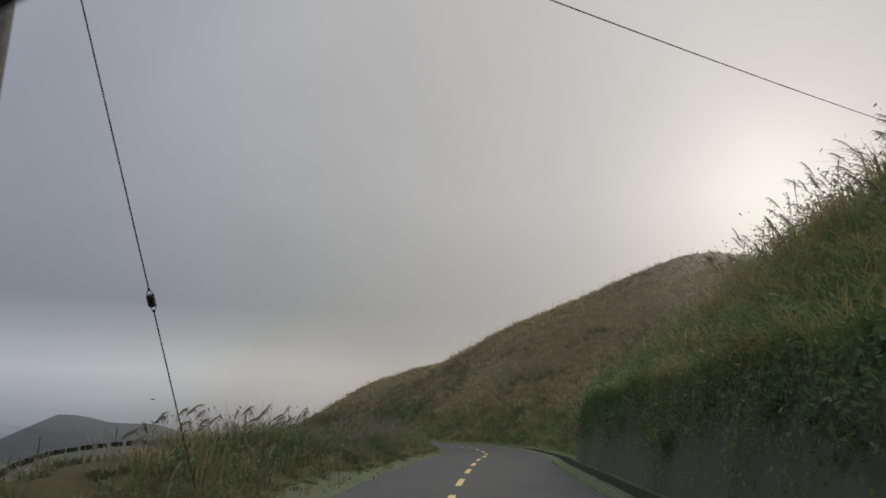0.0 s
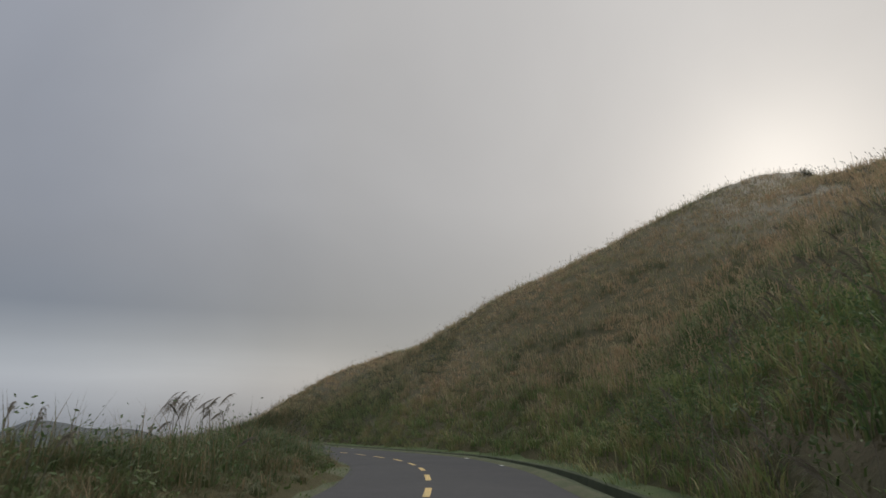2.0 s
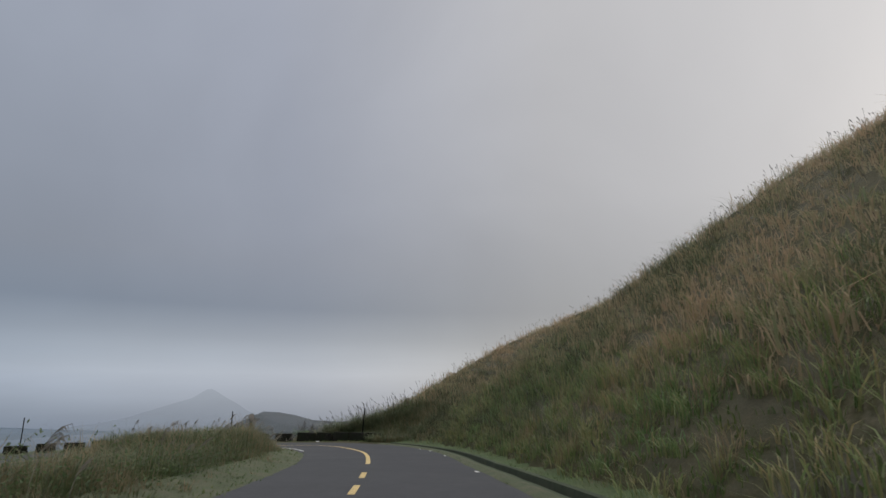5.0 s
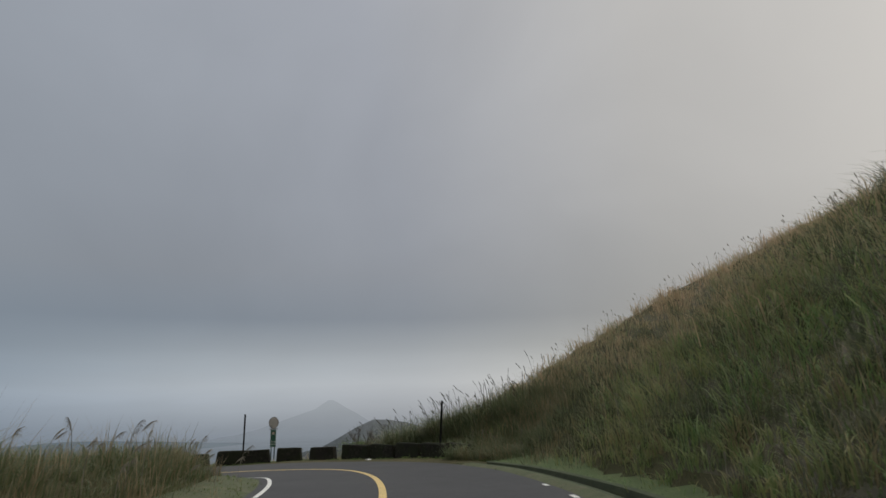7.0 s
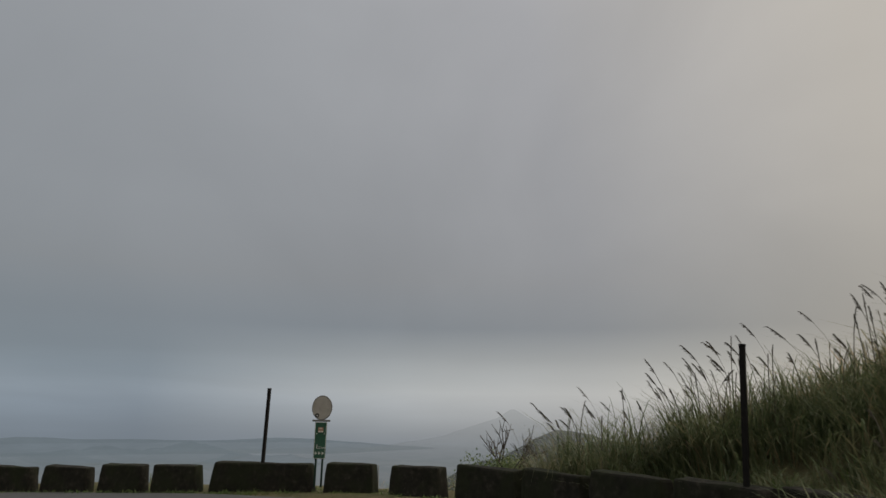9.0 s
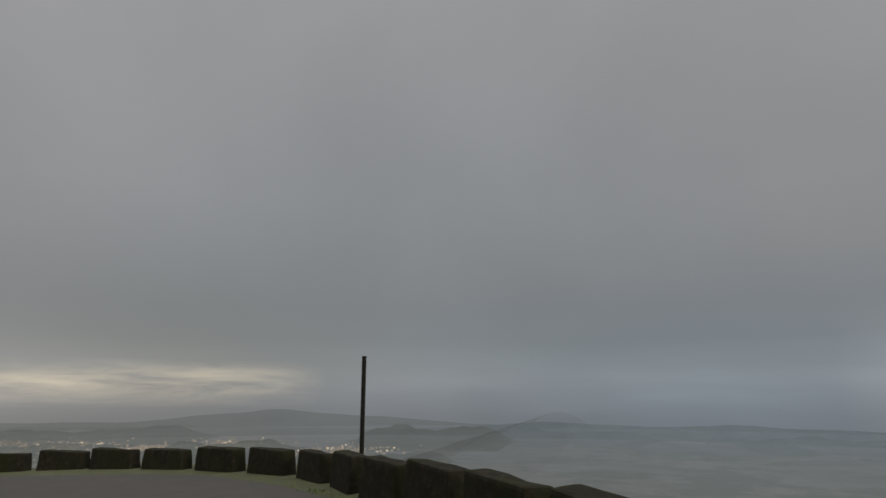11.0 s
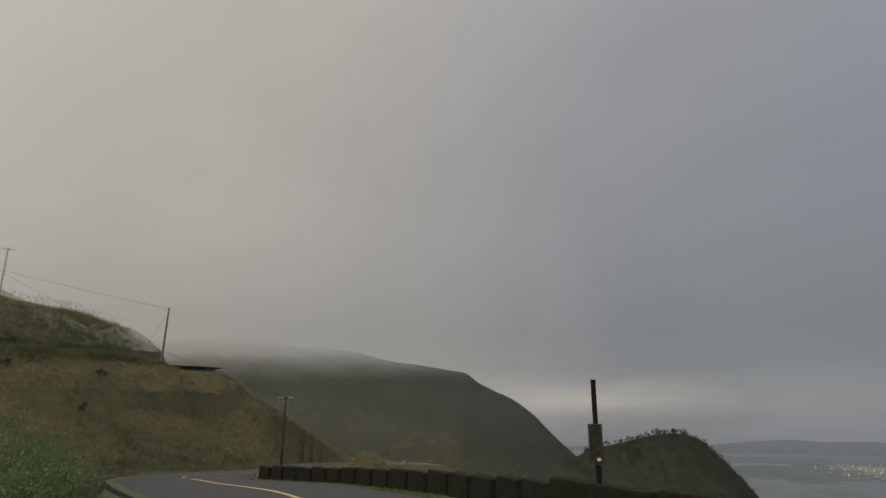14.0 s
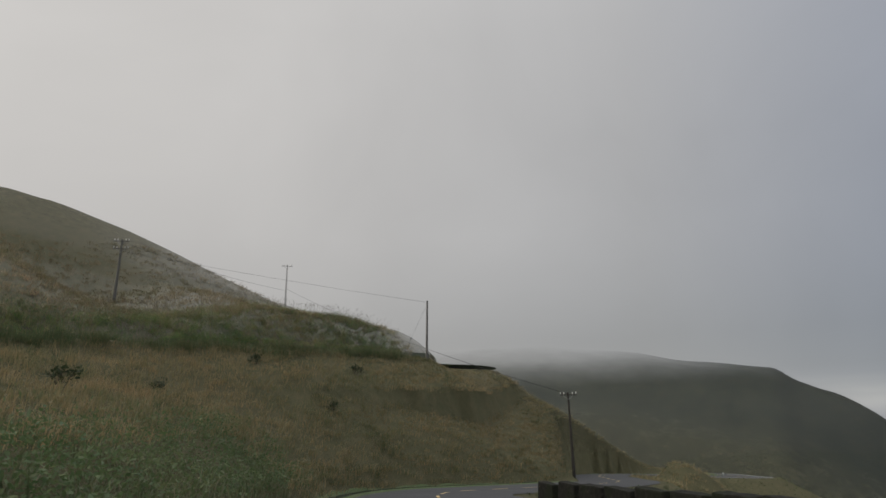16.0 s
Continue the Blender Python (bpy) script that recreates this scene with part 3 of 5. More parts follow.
    left_z = left_z + 1.5 * np.sin(np.pi * a / (a + c)) * (1 - ease(y, 54, 70)) * np.where(s < APEX, ease(a, 3, 8), ease(c, 1, 5))
    # further south the slope drops evenly from the upper road
    even = smooth_max(LINE[iu, 2] - 0.3 - 0.58 * a, LINE[il, 2] + 0.25 * ease(c, 0.5, 3), 0.8)
    w = ease(28 - y, 0, 22)
    left_z = left_z * (1 - w) + even * w
    # the overgrown berm along the upper verge
    berm = LINE[iu, 2] + np.interp(y, [44, 54], [0.72, 0.42]) * ease(a, 0.5, 2.4) - np.interp(y, [58, 66], [0.55, 0.8]) * np.maximum(a - 3.2, 0) + lumps(x, y, 5, 17) * 0.22 * ease(a, 1, 3) - np.minimum(0.24 * np.maximum(9.5 - y, 0), 1.15) - 0.35 * np.maximum(-7 - y, 0) - 0.02 * np.maximum(y - 49, 0) - 0.3 * np.maximum(y - 70, 0)
    left_z = np.where(s < APEX, smooth_max(left_z, berm, 2.5), left_z)
    left_z = np.where(d < 0.5, np.minimum(left_z, zr + 0.05), left_z)
    z = np.where(side > 0, right_z, left_z)
    # the beds of the two gutters
    bed_r = np.where((side > 0) & (s < S_HILL0 - 0.5), ease(d, 0.0, 0.35) * (1 - ease(d, 1.15, 1.95)), 0)
    bed_l = np.where((side < 0) & (s > S_LEFT), ease(d, 0.0, 0.4) * (1 - ease(d, 1.1, 1.9)), 0)
    z = np.where(d <= 0, zr - 0.08, z - 0.08 * (1 - ease(d, 0, 0.5)) - 0.6 * np.maximum(bed_r, bed_l))
    # hills across the valley
    ridge = sum(np.interp(x + k, [-190, -130, -100, -86, -73, -58, -42, -35, -20, 8, 50, 90, 160, 300], [-130, -66, -31, -17, -4.5, 5, 13.0, 19.0, 21, 26, 34, 41, 47, 52]) for k in (-2, 0, 2)) / 3 + lumps(x, y, 16, 31) * 1.2
    far = ridge - 55 * (1 - np.exp(-(((y + 285) / 120) ** 2))) - 0.5 * np.maximum(np.abs(y + 285) - 130, 0)
    knoll = -12 - 75 * (1 - np.exp(-(((x + 124) / np.where(x > -124, 105, 44)) ** 2 + ((y + 190) / 60) ** 2))) - 0.5 * np.maximum(np.hypot(x + 124, y + 190) - 70, 0)
    mound = -13 - 42 * (1 - np.exp(-(((x + 204) / 42) ** 2 + ((y - 352) / 60) ** 2))) - 0.5 * np.maximum(np.hypot(x + 204, y - 352) - 70, 0)
    mound3 = -29 - 42 * (1 - np.exp(-(((x + 235) / 48) ** 2 + ((y - 330) / 52) ** 2))) - 0.5 * np.maximum(np.hypot(x + 235, y - 330) - 70, 0)
    mound2 = -19 - 42 * (1 - np.exp(-(((x + 176) / 55) ** 2 + ((y - 380) / 60) ** 2))) - 0.5 * np.maximum(np.hypot(x + 176, y - 380) - 80, 0)
    spur = -11.8 - 22 * (1 - np.exp(-(((x + 26.4) / 14) ** 2 + ((y + 16) / 15) ** 2))) - 1.2 * np.maximum(np.hypot(x + 26.4, y + 16) - 26, 0)
    rough = lumps(x, y, 30, 13) * 1.6
    for b, k in ((far, 0.25), (knoll, 0.25), (mound, 0.3), (mound2, 0.3), (mound3, 0.3)):
        clear = ease(dist, 45, 75)
        z = z * (1 - clear) + smooth_max(z, b + rough, k) * clear
    clear = ease(dist, 5, 9)
    z = z * (1 - clear) + smooth_max(z, spur, 0.8) * clear
    return z, beyond, s


def ground_sheet():
    def axis(lo, hi, mid_lo, mid_hi, step):
        mid = np.arange(mid_lo, mid_hi, step)
        a, e = [], mid_hi
        g = step
        while e < hi:
            g *= 1.065
            a.append(e)
            e += g
        b, e, g = [], mid_lo - step, step
        while e > lo:
            b.append(e)
            g *= 1.065
            e -= g
        return np.r_[lo, b[::-1], mid, a, hi]

    gx, gy = axis(-4600, 4600, -66, 44, 0.82), axis(-4600, 4600, -20, 118, 0.82)
    xx, yy = np.meshgrid(gx, gy)
    z, beyond, s = terrain(xx.ravel(), yy.ravel())
    n = len(gx)
    v = np.stack([xx.ravel(), yy.ravel(), z], 1)
    i = (np.arange(len(gy) - 1)[:, None] * n + np.arange(n - 1)).ravel()
    q = np.stack([i, i + 1, i + n + 1, i + n], 1)
    ob = new("ground", tri_mesh("ground", v, q, M["soil"], True))
    tagged(ob, "steep grassy hillside ground with brown and green cover", "ground", kind="structure")


ground_sheet()



def band(name, lo, hi, cols, mat, label="", category="", parent=None):
    """A band along the road between two stations; cols: functions of the samples that give offset to the right and lift."""
    k = np.where((S >= lo) & (S <= hi))[0]
    v = []
    for off, lift in cols:
        off = off[k] if isinstance(off, np.ndarray) else np.full(len(k), off)
        lift = lift[k] if isinstance(lift, np.ndarray) else np.full(len(k), lift)
        v.append(np.c_[LINE[k, :2] + RIGHT[k] * off[:, None], LINE[k, 2] + lift])
    m, v = len(k), np.concatenate(v)
    q = np.concatenate([np.stack([c * m + np.arange(m - 1), (c + 1) * m + np.arange(m - 1), (c + 1) * m + np.arange(1, m), c * m + np.arange(1, m)], 1) for c in range(len(cols) - 1)])
    ob = new(name, tri_mesh(name, v, q, mat, False))
    if parent is not None:
        ob.parent = parent
    if label:
        tagged(ob, label, category, kind="structure")
    return ob


END = S[-1] - 1
wav = np.random.RandomState(4).uniform(-0.10, 0.10, len(S))
wav = np.convolve(wav, np.ones(3) / 3, "same")
road = band("road", 0, END, [(-HALF_L + wav, -0.03), (-HALF_L + 0.3, 0.0), (-1.2, 0.02), (0.0, 0.03), (1.2, 0.02), (HALF_R - 0.3, 0.0), (HALF_R + wav[::-1], -0.03)], M["asphalt"], "dark grey worn asphalt mountain road", "road")

# painted lines: dashes on the upper road, an unbroken line round the bend, dashes again below
S_SOLID, S_DASH2 = s_at(-9.0, 78.6), s_at(-27.2, 42.8)
pos = s_at(-1.2, 3)
while pos < S_SOLID - 3:
    band("dash", pos, pos + 2.0, [(-0.075, 0.036), (0.075, 0.036)], M["yellow"], parent=road)
    pos += 4.0
band("centre_line", S_SOLID, S_DASH2, [(-0.085, 0.036), (0.085, 0.036)], M["yellow"], parent=road)
pos = S_DASH2 + 1.5
while pos < END - 3:
    band("dash", pos, pos + 2.0, [(-0.075, 0.036), (0.075, 0.036)], M["yellow"], parent=road)
    pos += 4.0
band("edge_line", s_at(-16, 91), s_at(-38, 96), [(-HALF_L + 0.35, 0.006), (-HALF_L + 0.47, 0.007)], M["white"], parent=road)
band("edge_line", s_at(-19, -36), s_at(-24, -76), [(HALF_R - 0.5, 0.006), (HALF_R - 0.2, 0.006)], M["white"], parent=road)

for ex, ey, el in ((5.66, 51.3, 0.6), (3.4, 57.0, 0.5), (-4.2, 77.5, 0.7), (-8.9, 86.5, 0.5), (-11.5, 90.6, 0.7), (-13.2, 93.0, 0.9)):
    at_s = s_at(ex, ey)
    band("edge_line", at_s, at_s + max(el, 0.55), [(HALF_R - 0.32, 0.006), (HALF_R - 0.20, 0.006)], M["white"], parent=road)

# gutters with their turf verges
G0, G1 = 0.0, S_HILL0 - 0.5
band("verge", G0, G1, [(HALF_R - 0.1, -0.02), (HALF_R + 0.15 + wav, 0.05), (HALF_R + 0.40, 0.03)], M["verge"], "narrow mossy turf verge beside the asphalt", "verge")
band("gutter", G0, G1, [(HALF_R + 0.30, 0.0), (HALF_R + 0.41, 0.05), (HALF_R + 0.46 + 0.3 * wav, 0.04), (HALF_R + 0.50, -0.44), (HALF_R + 1.02, -0.46), (HALF_R + 1.05, 0.03), (HALF_R + 1.12 + 0.3 * wav, 0.07), (HALF_R + 1.2, -0.3)], M["gutter"], "mossy concrete roadside gutter in shade", "gutter")
band("bank_foot", G0, G1, [(HALF_R + 1.07, -0.1), (HALF_R + 1.15, 0.06), (HALF_R + 1.75, 0.16 + wav), (HALF_R + 2.45, 0.35)], M["turf_soil"], "bright green turf at the foot of the bank", "verge")
band("outer_verge", G0, s_at(-34, 98), [(-HALF_L - 1.3, 0.22), (-HALF_L - 0.6 + wav, 0.10), (-HALF_L + 0.1, -0.02)], M["verge"], "grassy outer verge of the upper road", "verge")
band("stone_verge", s_at(-40, 94.2), s_at(-31, 48.5), [(HALF_R - 0.1, -0.03), (HALF_R + 0.5 + wav, 0.015), (HALF_R + 1.6, 0.02), (HALF_R + 3.1, -0.06)], M["gutter"], "mossy green turf strip under the guard stones", "verge")
band("lower_verge", S_LEFT, END, [(-HALF_L - 2.2, 0.3), (-HALF_L - 1.3, 0.12 + wav), (-HALF_L - 1.0, 0.04)], M["turf_soil"], "green turf strip behind the lower gutter", "verge")
band("lower_gutter", S_LEFT, END, [(-HALF_L - 1.05, -0.3), (-HALF_L - 1.0, 0.05), (-HALF_L - 0.88, 0.05), (-HALF_L - 0.84, -0.32), (-HALF_L - 0.5, -0.34), (-HALF_L - 0.46, 0.03), (-HALF_L - 0.36, 0.03)], M["gutter"], "dark mossy concrete gutter below the slope", "gutter")
band("lower_kerb_turf", S_LEFT, END, [(-HALF_L - 0.4, 0.0), (-HALF_L - 0.2, 0.05), (-HALF_L + 0.1, -0.02)], M["turf_soil"], "thin turf strip along the asphalt", "verge")


# the concrete retaining wall under the near bank
def retaining_wall():
    lo, hi = s_at(-0.6, -10), S_WALL
    k = np.where((S >= lo) & (S <= hi))[0]
    o = HALF_R[k] + 1.14
    prof = [(-0.1, -0.6), (0.48, 2.44), (0.54, 2.5), (1.02, 2.5), (1.06, 2.4), (1.06, -0.6)]
    rings = [np.c_[LINE[k, :2] + RIGHT[k] * (o + a)[:, None], LINE[k, 2] + h + 0.04 * np.sin(S[k] * 0.7)] for a, h in prof]
    m, v = len(k), np.concatenate(rings)
    q = [np.stack([c * m + np.arange(m - 1), (c + 1) * m + np.arange(m - 1), (c + 1) * m + np.arange(1, m), c * m + np.arange(1, m)], 1) for c in range(len(prof) - 1)]
    q = np.concatenate(q)
    ob = new("retaining_wall", tri_mesh("retaining_wall", v, q, M["concrete"]))
    bm = bmesh.new()
    bm.from_mesh(ob.data)
    bm.verts.ensure_lookup_table()
    for e in (m - 1, 0):
        bm.faces.new([bm.verts[c * m + e] for c in range(len(prof))])
    bmesh.ops.recalc_face_normals(bm, faces=bm.faces)
    bm.to_mesh(ob.data)
    bm.free()
    tagged(ob, "dark moss-stained concrete retaining wall under the bank", "wall", kind="structure")


retaining_wall()

# ---------------------------------------------------------------- guard stones round the bend
ROW = [(-16.5, 102.4, -5.7), (-18.5, 103.6, -5.8), (-22.8, 105.1, -5.97), (-27, 105.9, -6.15), (-30, 106.0, -6.3), (-32.3, 105.5, -6.38), (-34.2, 104.4, -6.45), (-36.0, 103.1, -6.55), (-38.9, 101.1, -6.68), (-42, 98.9, -6.85), (-45.2, 96.2, -7.02), (-47.9, 93.6, -7.2), (-49.2, 91.2, -7.35), (-50.2, 88.4, -7.5), (-50.85, 85, -7.65), (-50.9, 82.5, -7.75), (-50.1, 79.5, -7.9), (-49.6, 76.2, -8.05), (-49.0, 74.2, -8.15), (-48.3, 72.3, -8.25), (-47, 68.6, -8.45), (-45.6, 64.5, -8.7), (-43.5, 60, -8.95), (-40.8, 55.5, -9.2), (-37.8, 51.2, -9.5), (-34.5, 47.3, -9.75), (-31.2, 43.7, -10.0)]
RLINE, RS = smooth_curve(ROW, 0.1)


def row_at(x, y):
    return RS[((RLINE[:, :2] - (x, y)) ** 2).sum(1).argmin()]


def row_pose(a, b):
    """Middle, turn and base of a stone between two stations of the row."""
    pa, pb = [np.array([np.interp(v, RS, RLINE[:, k]) for k in range(3)]) for v in (a, b)]
    mid, way = (pa + pb) / 2, pb - pa
    return mid, math.degrees(math.atan2(way[1], way[0])), np.linalg.norm(way[:2])


def stone_mesh(length, seed):
    rng = random.Random(seed)
    bm = bmesh.new()
    bmesh.ops.create_cube(bm, size=1)
    bmesh.ops.subdivide_edges(bm, edges=bm.edges, cuts=2, use_grid_fill=True)
    for v in bm.verts:
        up = v.co.z + 0.5
        v.co.x *= length * (1.0 - 0.09 * up)
        v.co.y *= 0.46 - 0.09 * up
        v.co.z = up * 0.88 - 0.18
    bmesh.ops.bevel(bm, geom=[e for e in bm.edges if e.calc_face_angle(0) > 0.6], offset=0.05, segments=2, affect="EDGES", profile=0.6)
    for v in bm.verts:
        n = noise.noise(v.co * 2.3 + Vector((seed * 3.1, 0, 0))) * 0.035 + noise.noise(v.co * 7 + Vector((0, seed, 0))) * 0.018
        v.co += v.co.normalized() * n
    me = bpy.data.meshes.new("guard_stone")
    bm.to_mesh(me)
    bm.free()
    me.materials.append(M["stone"])
    return me


STONES = {1: [stone_mesh(1.42, i) for i in range(4)], 2: [stone_mesh(3.1, 9 + i) for i in range(2)]}


def guard_stone(a, b, k):
    mid, turn, length = row_pose(a, b)
    kind = 2 if length > 2.4 else 1
    base = 3.1 if kind == 2 else 1.42
    ob = new("guard_stone", STONES[kind][k % len(STONES[kind])])
    lift = float(np.interp((a + b) / 2, [33, 40, 48, 53, 58], [0.0, 0.045, 0.055, 0.03, 0.0]))
    ob.matrix_world = pose(mid[0], mid[1], mid[2] + lift, (k * 37 % 5 - 2) * 0.6, (k * 53 % 5 - 2) * 0.5, turn + (k * 29 % 7 - 3) * 0.8 + 180 * (k % 2)) @ Matrix.Diagonal((length / base, 1, 1 + (k * 17 % 5 - 2) * 0.018, 1))
    label = "long dark mossy stone guard block carrying a post" if kind == 2 else "dark mossy stone guard block on the road edge"
    tagged(ob, label, "guard stone", "guard stones along the bend")


# stations of the blocks along the row: singles, and long ones that carry a post
stops = [(4.6, 6.35), (6.4, 8.15), (8.2, 9.95), (10.0, 11.75), (11.8, 13.75), (14.2, 15.85), (16.3, 17.8), (18.05, 21.15)]
stops += [(21.4, 22.9), (23.12, 24.6), (24.88, 26.5), (26.8, 28.45), (28.8, 30.4), (30.75, 32.4), (32.8, 34.3), (34.7, 36.45), (37.0, 38.7), (39.15, 41.05)]
stops += [(41.5, 43.35), (43.75, 45.6), (45.9, 47.7), (48.0, 51.0), (51.2, 52.95), (53.1, 54.85), (55.0, 56.55), (56.7, 58.2), (58.38, 60.1), (60.22, 63.95)]
p = 64.1
while p + 1.7 < RS[-1]:
    stops.append((p, p + 1.52))
    p += 1.68
for k, (a, b) in enumerate(sorted(stops)):
    guard_stone(a + 0.03, b - 0.03, k)


# ---------------------------------------------------------------- posts and signs
def steel_post(at, height, label, lean=(0, 0), turn=0.0):
    t = thing("marker_post", at, label, "post", "square posts on the guard stones", turn)
    bm = bmesh.new()
    box(bm, (0.08, 0.08, height), (0, 0, height / 2), 0.008)
    part("shaft", bm, M["post"], t)
    bm = bmesh.new()
    box(bm, (0.088, 0.088, 0.03), (0, 0, height + 0.012), 0.006)
    part("cap", bm, M["post"], t)
    t.matrix_world = pose(*at, lean[0], lean[1], turn)
    return t


steel_post((-34.9, 103.85, -6.0), 2.15, "square dark steel post rising from a long guard stone", (0, 0.4), 35)
steel_post((-22.75, 104.95, -5.75), 2.42, "dark steel post in tall grass at the end of the stones", (0, 4.0), 10)
steel_post((-50.53, 80.8, -7.35), 2.36, "square dark steel post on a long stone above the valley", (0.6, -0.8), 70)
steel_post((-48.1, 94.85, -6.75), 2.35, "tall dark steel post on a guard stone at the bend", (0, 0), 50)
plate_post = steel_post((-47.1, 68.85, -8.0), 2.15, "dark steel post with a peeling rectangular plate", (0, 0), 62)
bm = bmesh.new()
box(bm, (0.03, 0.27, 0.74), (0.058, 0, 0.98), 0.006)
plate = part("plate", bm, M["plate"], plate_post, "dark weathered plate with peeling pale patches")
for y, z, w, h in ((0, 1.342, 0.25, 0.014), (0, 0.618, 0.25, 0.014), (-0.127, 0.98, 0.012, 0.72), (0.127, 0.98, 0.012, 0.72)):
    bm = bmesh.new()
    box(bm, (0.008, w, h), (0.076, y, z), 0.002)
    part("rim", bm, M["peel"], plate)
for y, z, w, h, mat in ((0.055, 0.70, 0.07, 0.035, "letter"), (0.035, 0.725, 0.025, 0.03, "letter"), (-0.06, 0.68, 0.05, 0.02, "peel"), (0.05, 0.86, 0.03, 0.015, "peel"), (-0.07, 1.24, 0.05, 0.02, "peel")):
    bm = bmesh.new()
    box(bm, (0.006, w, h), (0.076, y, z), 0.002, Matrix.Rotation(0.35, 4, "X"))
    part("peeled_patch", bm, M[mat], plate)


def trail_sign(at, turn):
    t = thing("trail_sign", at, "green trail sign with a pale oval disc on two legs", "sign", turn=turn)
    for x in (-0.085, 0.085):
        bm = bmesh.new()
        rod(bm, (x, 0.03, 0), (x, 0.03, 1.34), 0.028, sides=10)
        part("leg", bm, M["dark_green"], t)
    bm = bmesh.new()
    box(bm, (0.315, 0.035, 0.93), (0, 0, 1.165), 0.012)
    panel = part("panel", bm, M["green"], t, "dark green panel with pale border")
    for x, w, z, h in ((0, 0.29, 1.618, 0.008), (0, 0.29, 0.712, 0.008), (-0.145, 0.008, 1.165, 0.90), (0.145, 0.008, 1.165, 0.90)):
        bm = bmesh.new()
        box(bm, (w, 0.006, h), (x, -0.021, z))
        part("border", bm, M["letter"], panel)
    bm = bmesh.new()
    box(bm, (0.135, 0.006, 0.13), (0, -0.021, 1.43), 0.002)
    emblem = part("emblem", bm, M["orange"], panel, "worn orange emblem with pale marks")
    for x, z, w, h in ((-0.03, 1.385, 0.05, 0.03), (0.035, 1.385, 0.045, 0.03), (0.0, 1.47, 0.07, 0.018)):
        bm = bmesh.new()
        box(bm, (w, 0.004, h), (x, -0.026, z))
        part("emblem_mark", bm, M["letter"], emblem)
    for x in (-0.10, 0.10):
        bm = bmesh.new()
        bmesh.ops.create_uvsphere(bm, u_segments=10, v_segments=6, radius=0.014, matrix=Matrix.Translation((x, -0.02, 1.33)))
        part("bolt", bm, M["letter"], panel)
    for body, size, x in (("1", 0.17, -0.075), (".2 km", 0.088, 0.04)):
        txt = bpy.data.curves.new("distance", "FONT")
        txt.body, txt.size, txt.extrude, txt.align_x = body, size, 0.003, "CENTER"
        tmp = bpy.data.objects.new("distance", txt)
        scene.collection.objects.link(tmp)
        me = bpy.data.meshes.new_from_object(tmp.evaluated_get(bpy.context.evaluated_depsgraph_get()))
        bpy.data.objects.remove(tmp)
        me.materials.clear()
        me.materials.append(M["letter"])
        ob = new("distance_text", me)
        ob.parent = panel
        ob.matrix_local = pose(x, -0.021, 0.95, 90, 0, 0)
    for x in (-0.09, 0.0, 0.09):
        bm = bmesh.new()
        a = [bm.verts.new(v) for v in ((x - 0.028, -0.019, 0.88), (x - 0.028, -0.019, 0.80), (x + 0.035, -0.019, 0.84))]
        b2 = [bm.verts.new(v.co + Vector((0, -0.005, 0))) for v in a]
        bm.faces.new(a[::-1])
        bm.faces.new(b2)
        for i in range(3):
            bm.faces.new((a[i], a[(i + 1) % 3], b2[(i + 1) % 3], b2[i]))
        bmesh.ops.recalc_face_normals(bm, faces=bm.faces)
        part("arrow", bm, M["letter"], panel)
    bm = bmesh.new()
    box(bm, (0.47, 0.07, 0.05), (0, 0.01, 1.665), 0.012)
    part("bracket", bm, M["dull_steel"], t)
    bm = bmesh.new()
    bmesh.ops.create_cone(bm, cap_ends=True, segments=40, radius1=0.5, radius2=0.5, depth=0.05, matrix=pose(0, 0.0, 2.0, 90, 0, 0) @ Matrix.Diagonal((0.54, 0.64, 1, 1)))
    bmesh.ops.bevel(bm, geom=[e for e in bm.edges if len(e.link_faces) == 2 and e.calc_face_angle(0) > 1], offset=0.012, segments=2, affect="EDGES")
    disc = part("disc", bm, M["board"], t, "pale oval disc, greyed as if backlit")
    bm = bmesh.new()
    bmesh.ops.create_cone(bm, cap_ends=True, segments=20, radius1=0.055, radius2=0.055, depth=0.006, matrix=pose(-0.12, -0.03, 1.80, 90, 0, 0))
    mark = part("round_mark", bm, M["black"], disc)
    bm = bmesh.new()
    bmesh.ops.create_cone(bm, cap_ends=True, segments=16, radius1=0.018, radius2=0.018, depth=0.004, matrix=pose(-0.115, -0.035, 1.79, 90, 0, 0))
    part("mark_centre", bm, M["letter"], mark)
    bm = bmesh.new()
    bmesh.ops.create_circle(bm, cap_ends=False, segments=40, radius=0.5)
    ring = bm.edges[:]
    made = bmesh.ops.extrude_edge_only(bm, edges=ring)["geom"]
    for v in made:
        if isinstance(v, bmesh.types.BMVert):
            v.co *= 0.94
    bmesh.ops.transform(bm, matrix=pose(0, -0.029, 2.0, 90, 0, 0) @ Matrix.Diagonal((0.535, 0.635, 1, 1)), verts=bm.verts)
    bmesh.ops.solidify(bm, geom=bm.faces[:], thickness=0.008)
    part("rim", bm, M["dull_steel"], disc)
    return t


trail_sign((-33.55, 104.75, -6.32), 50)


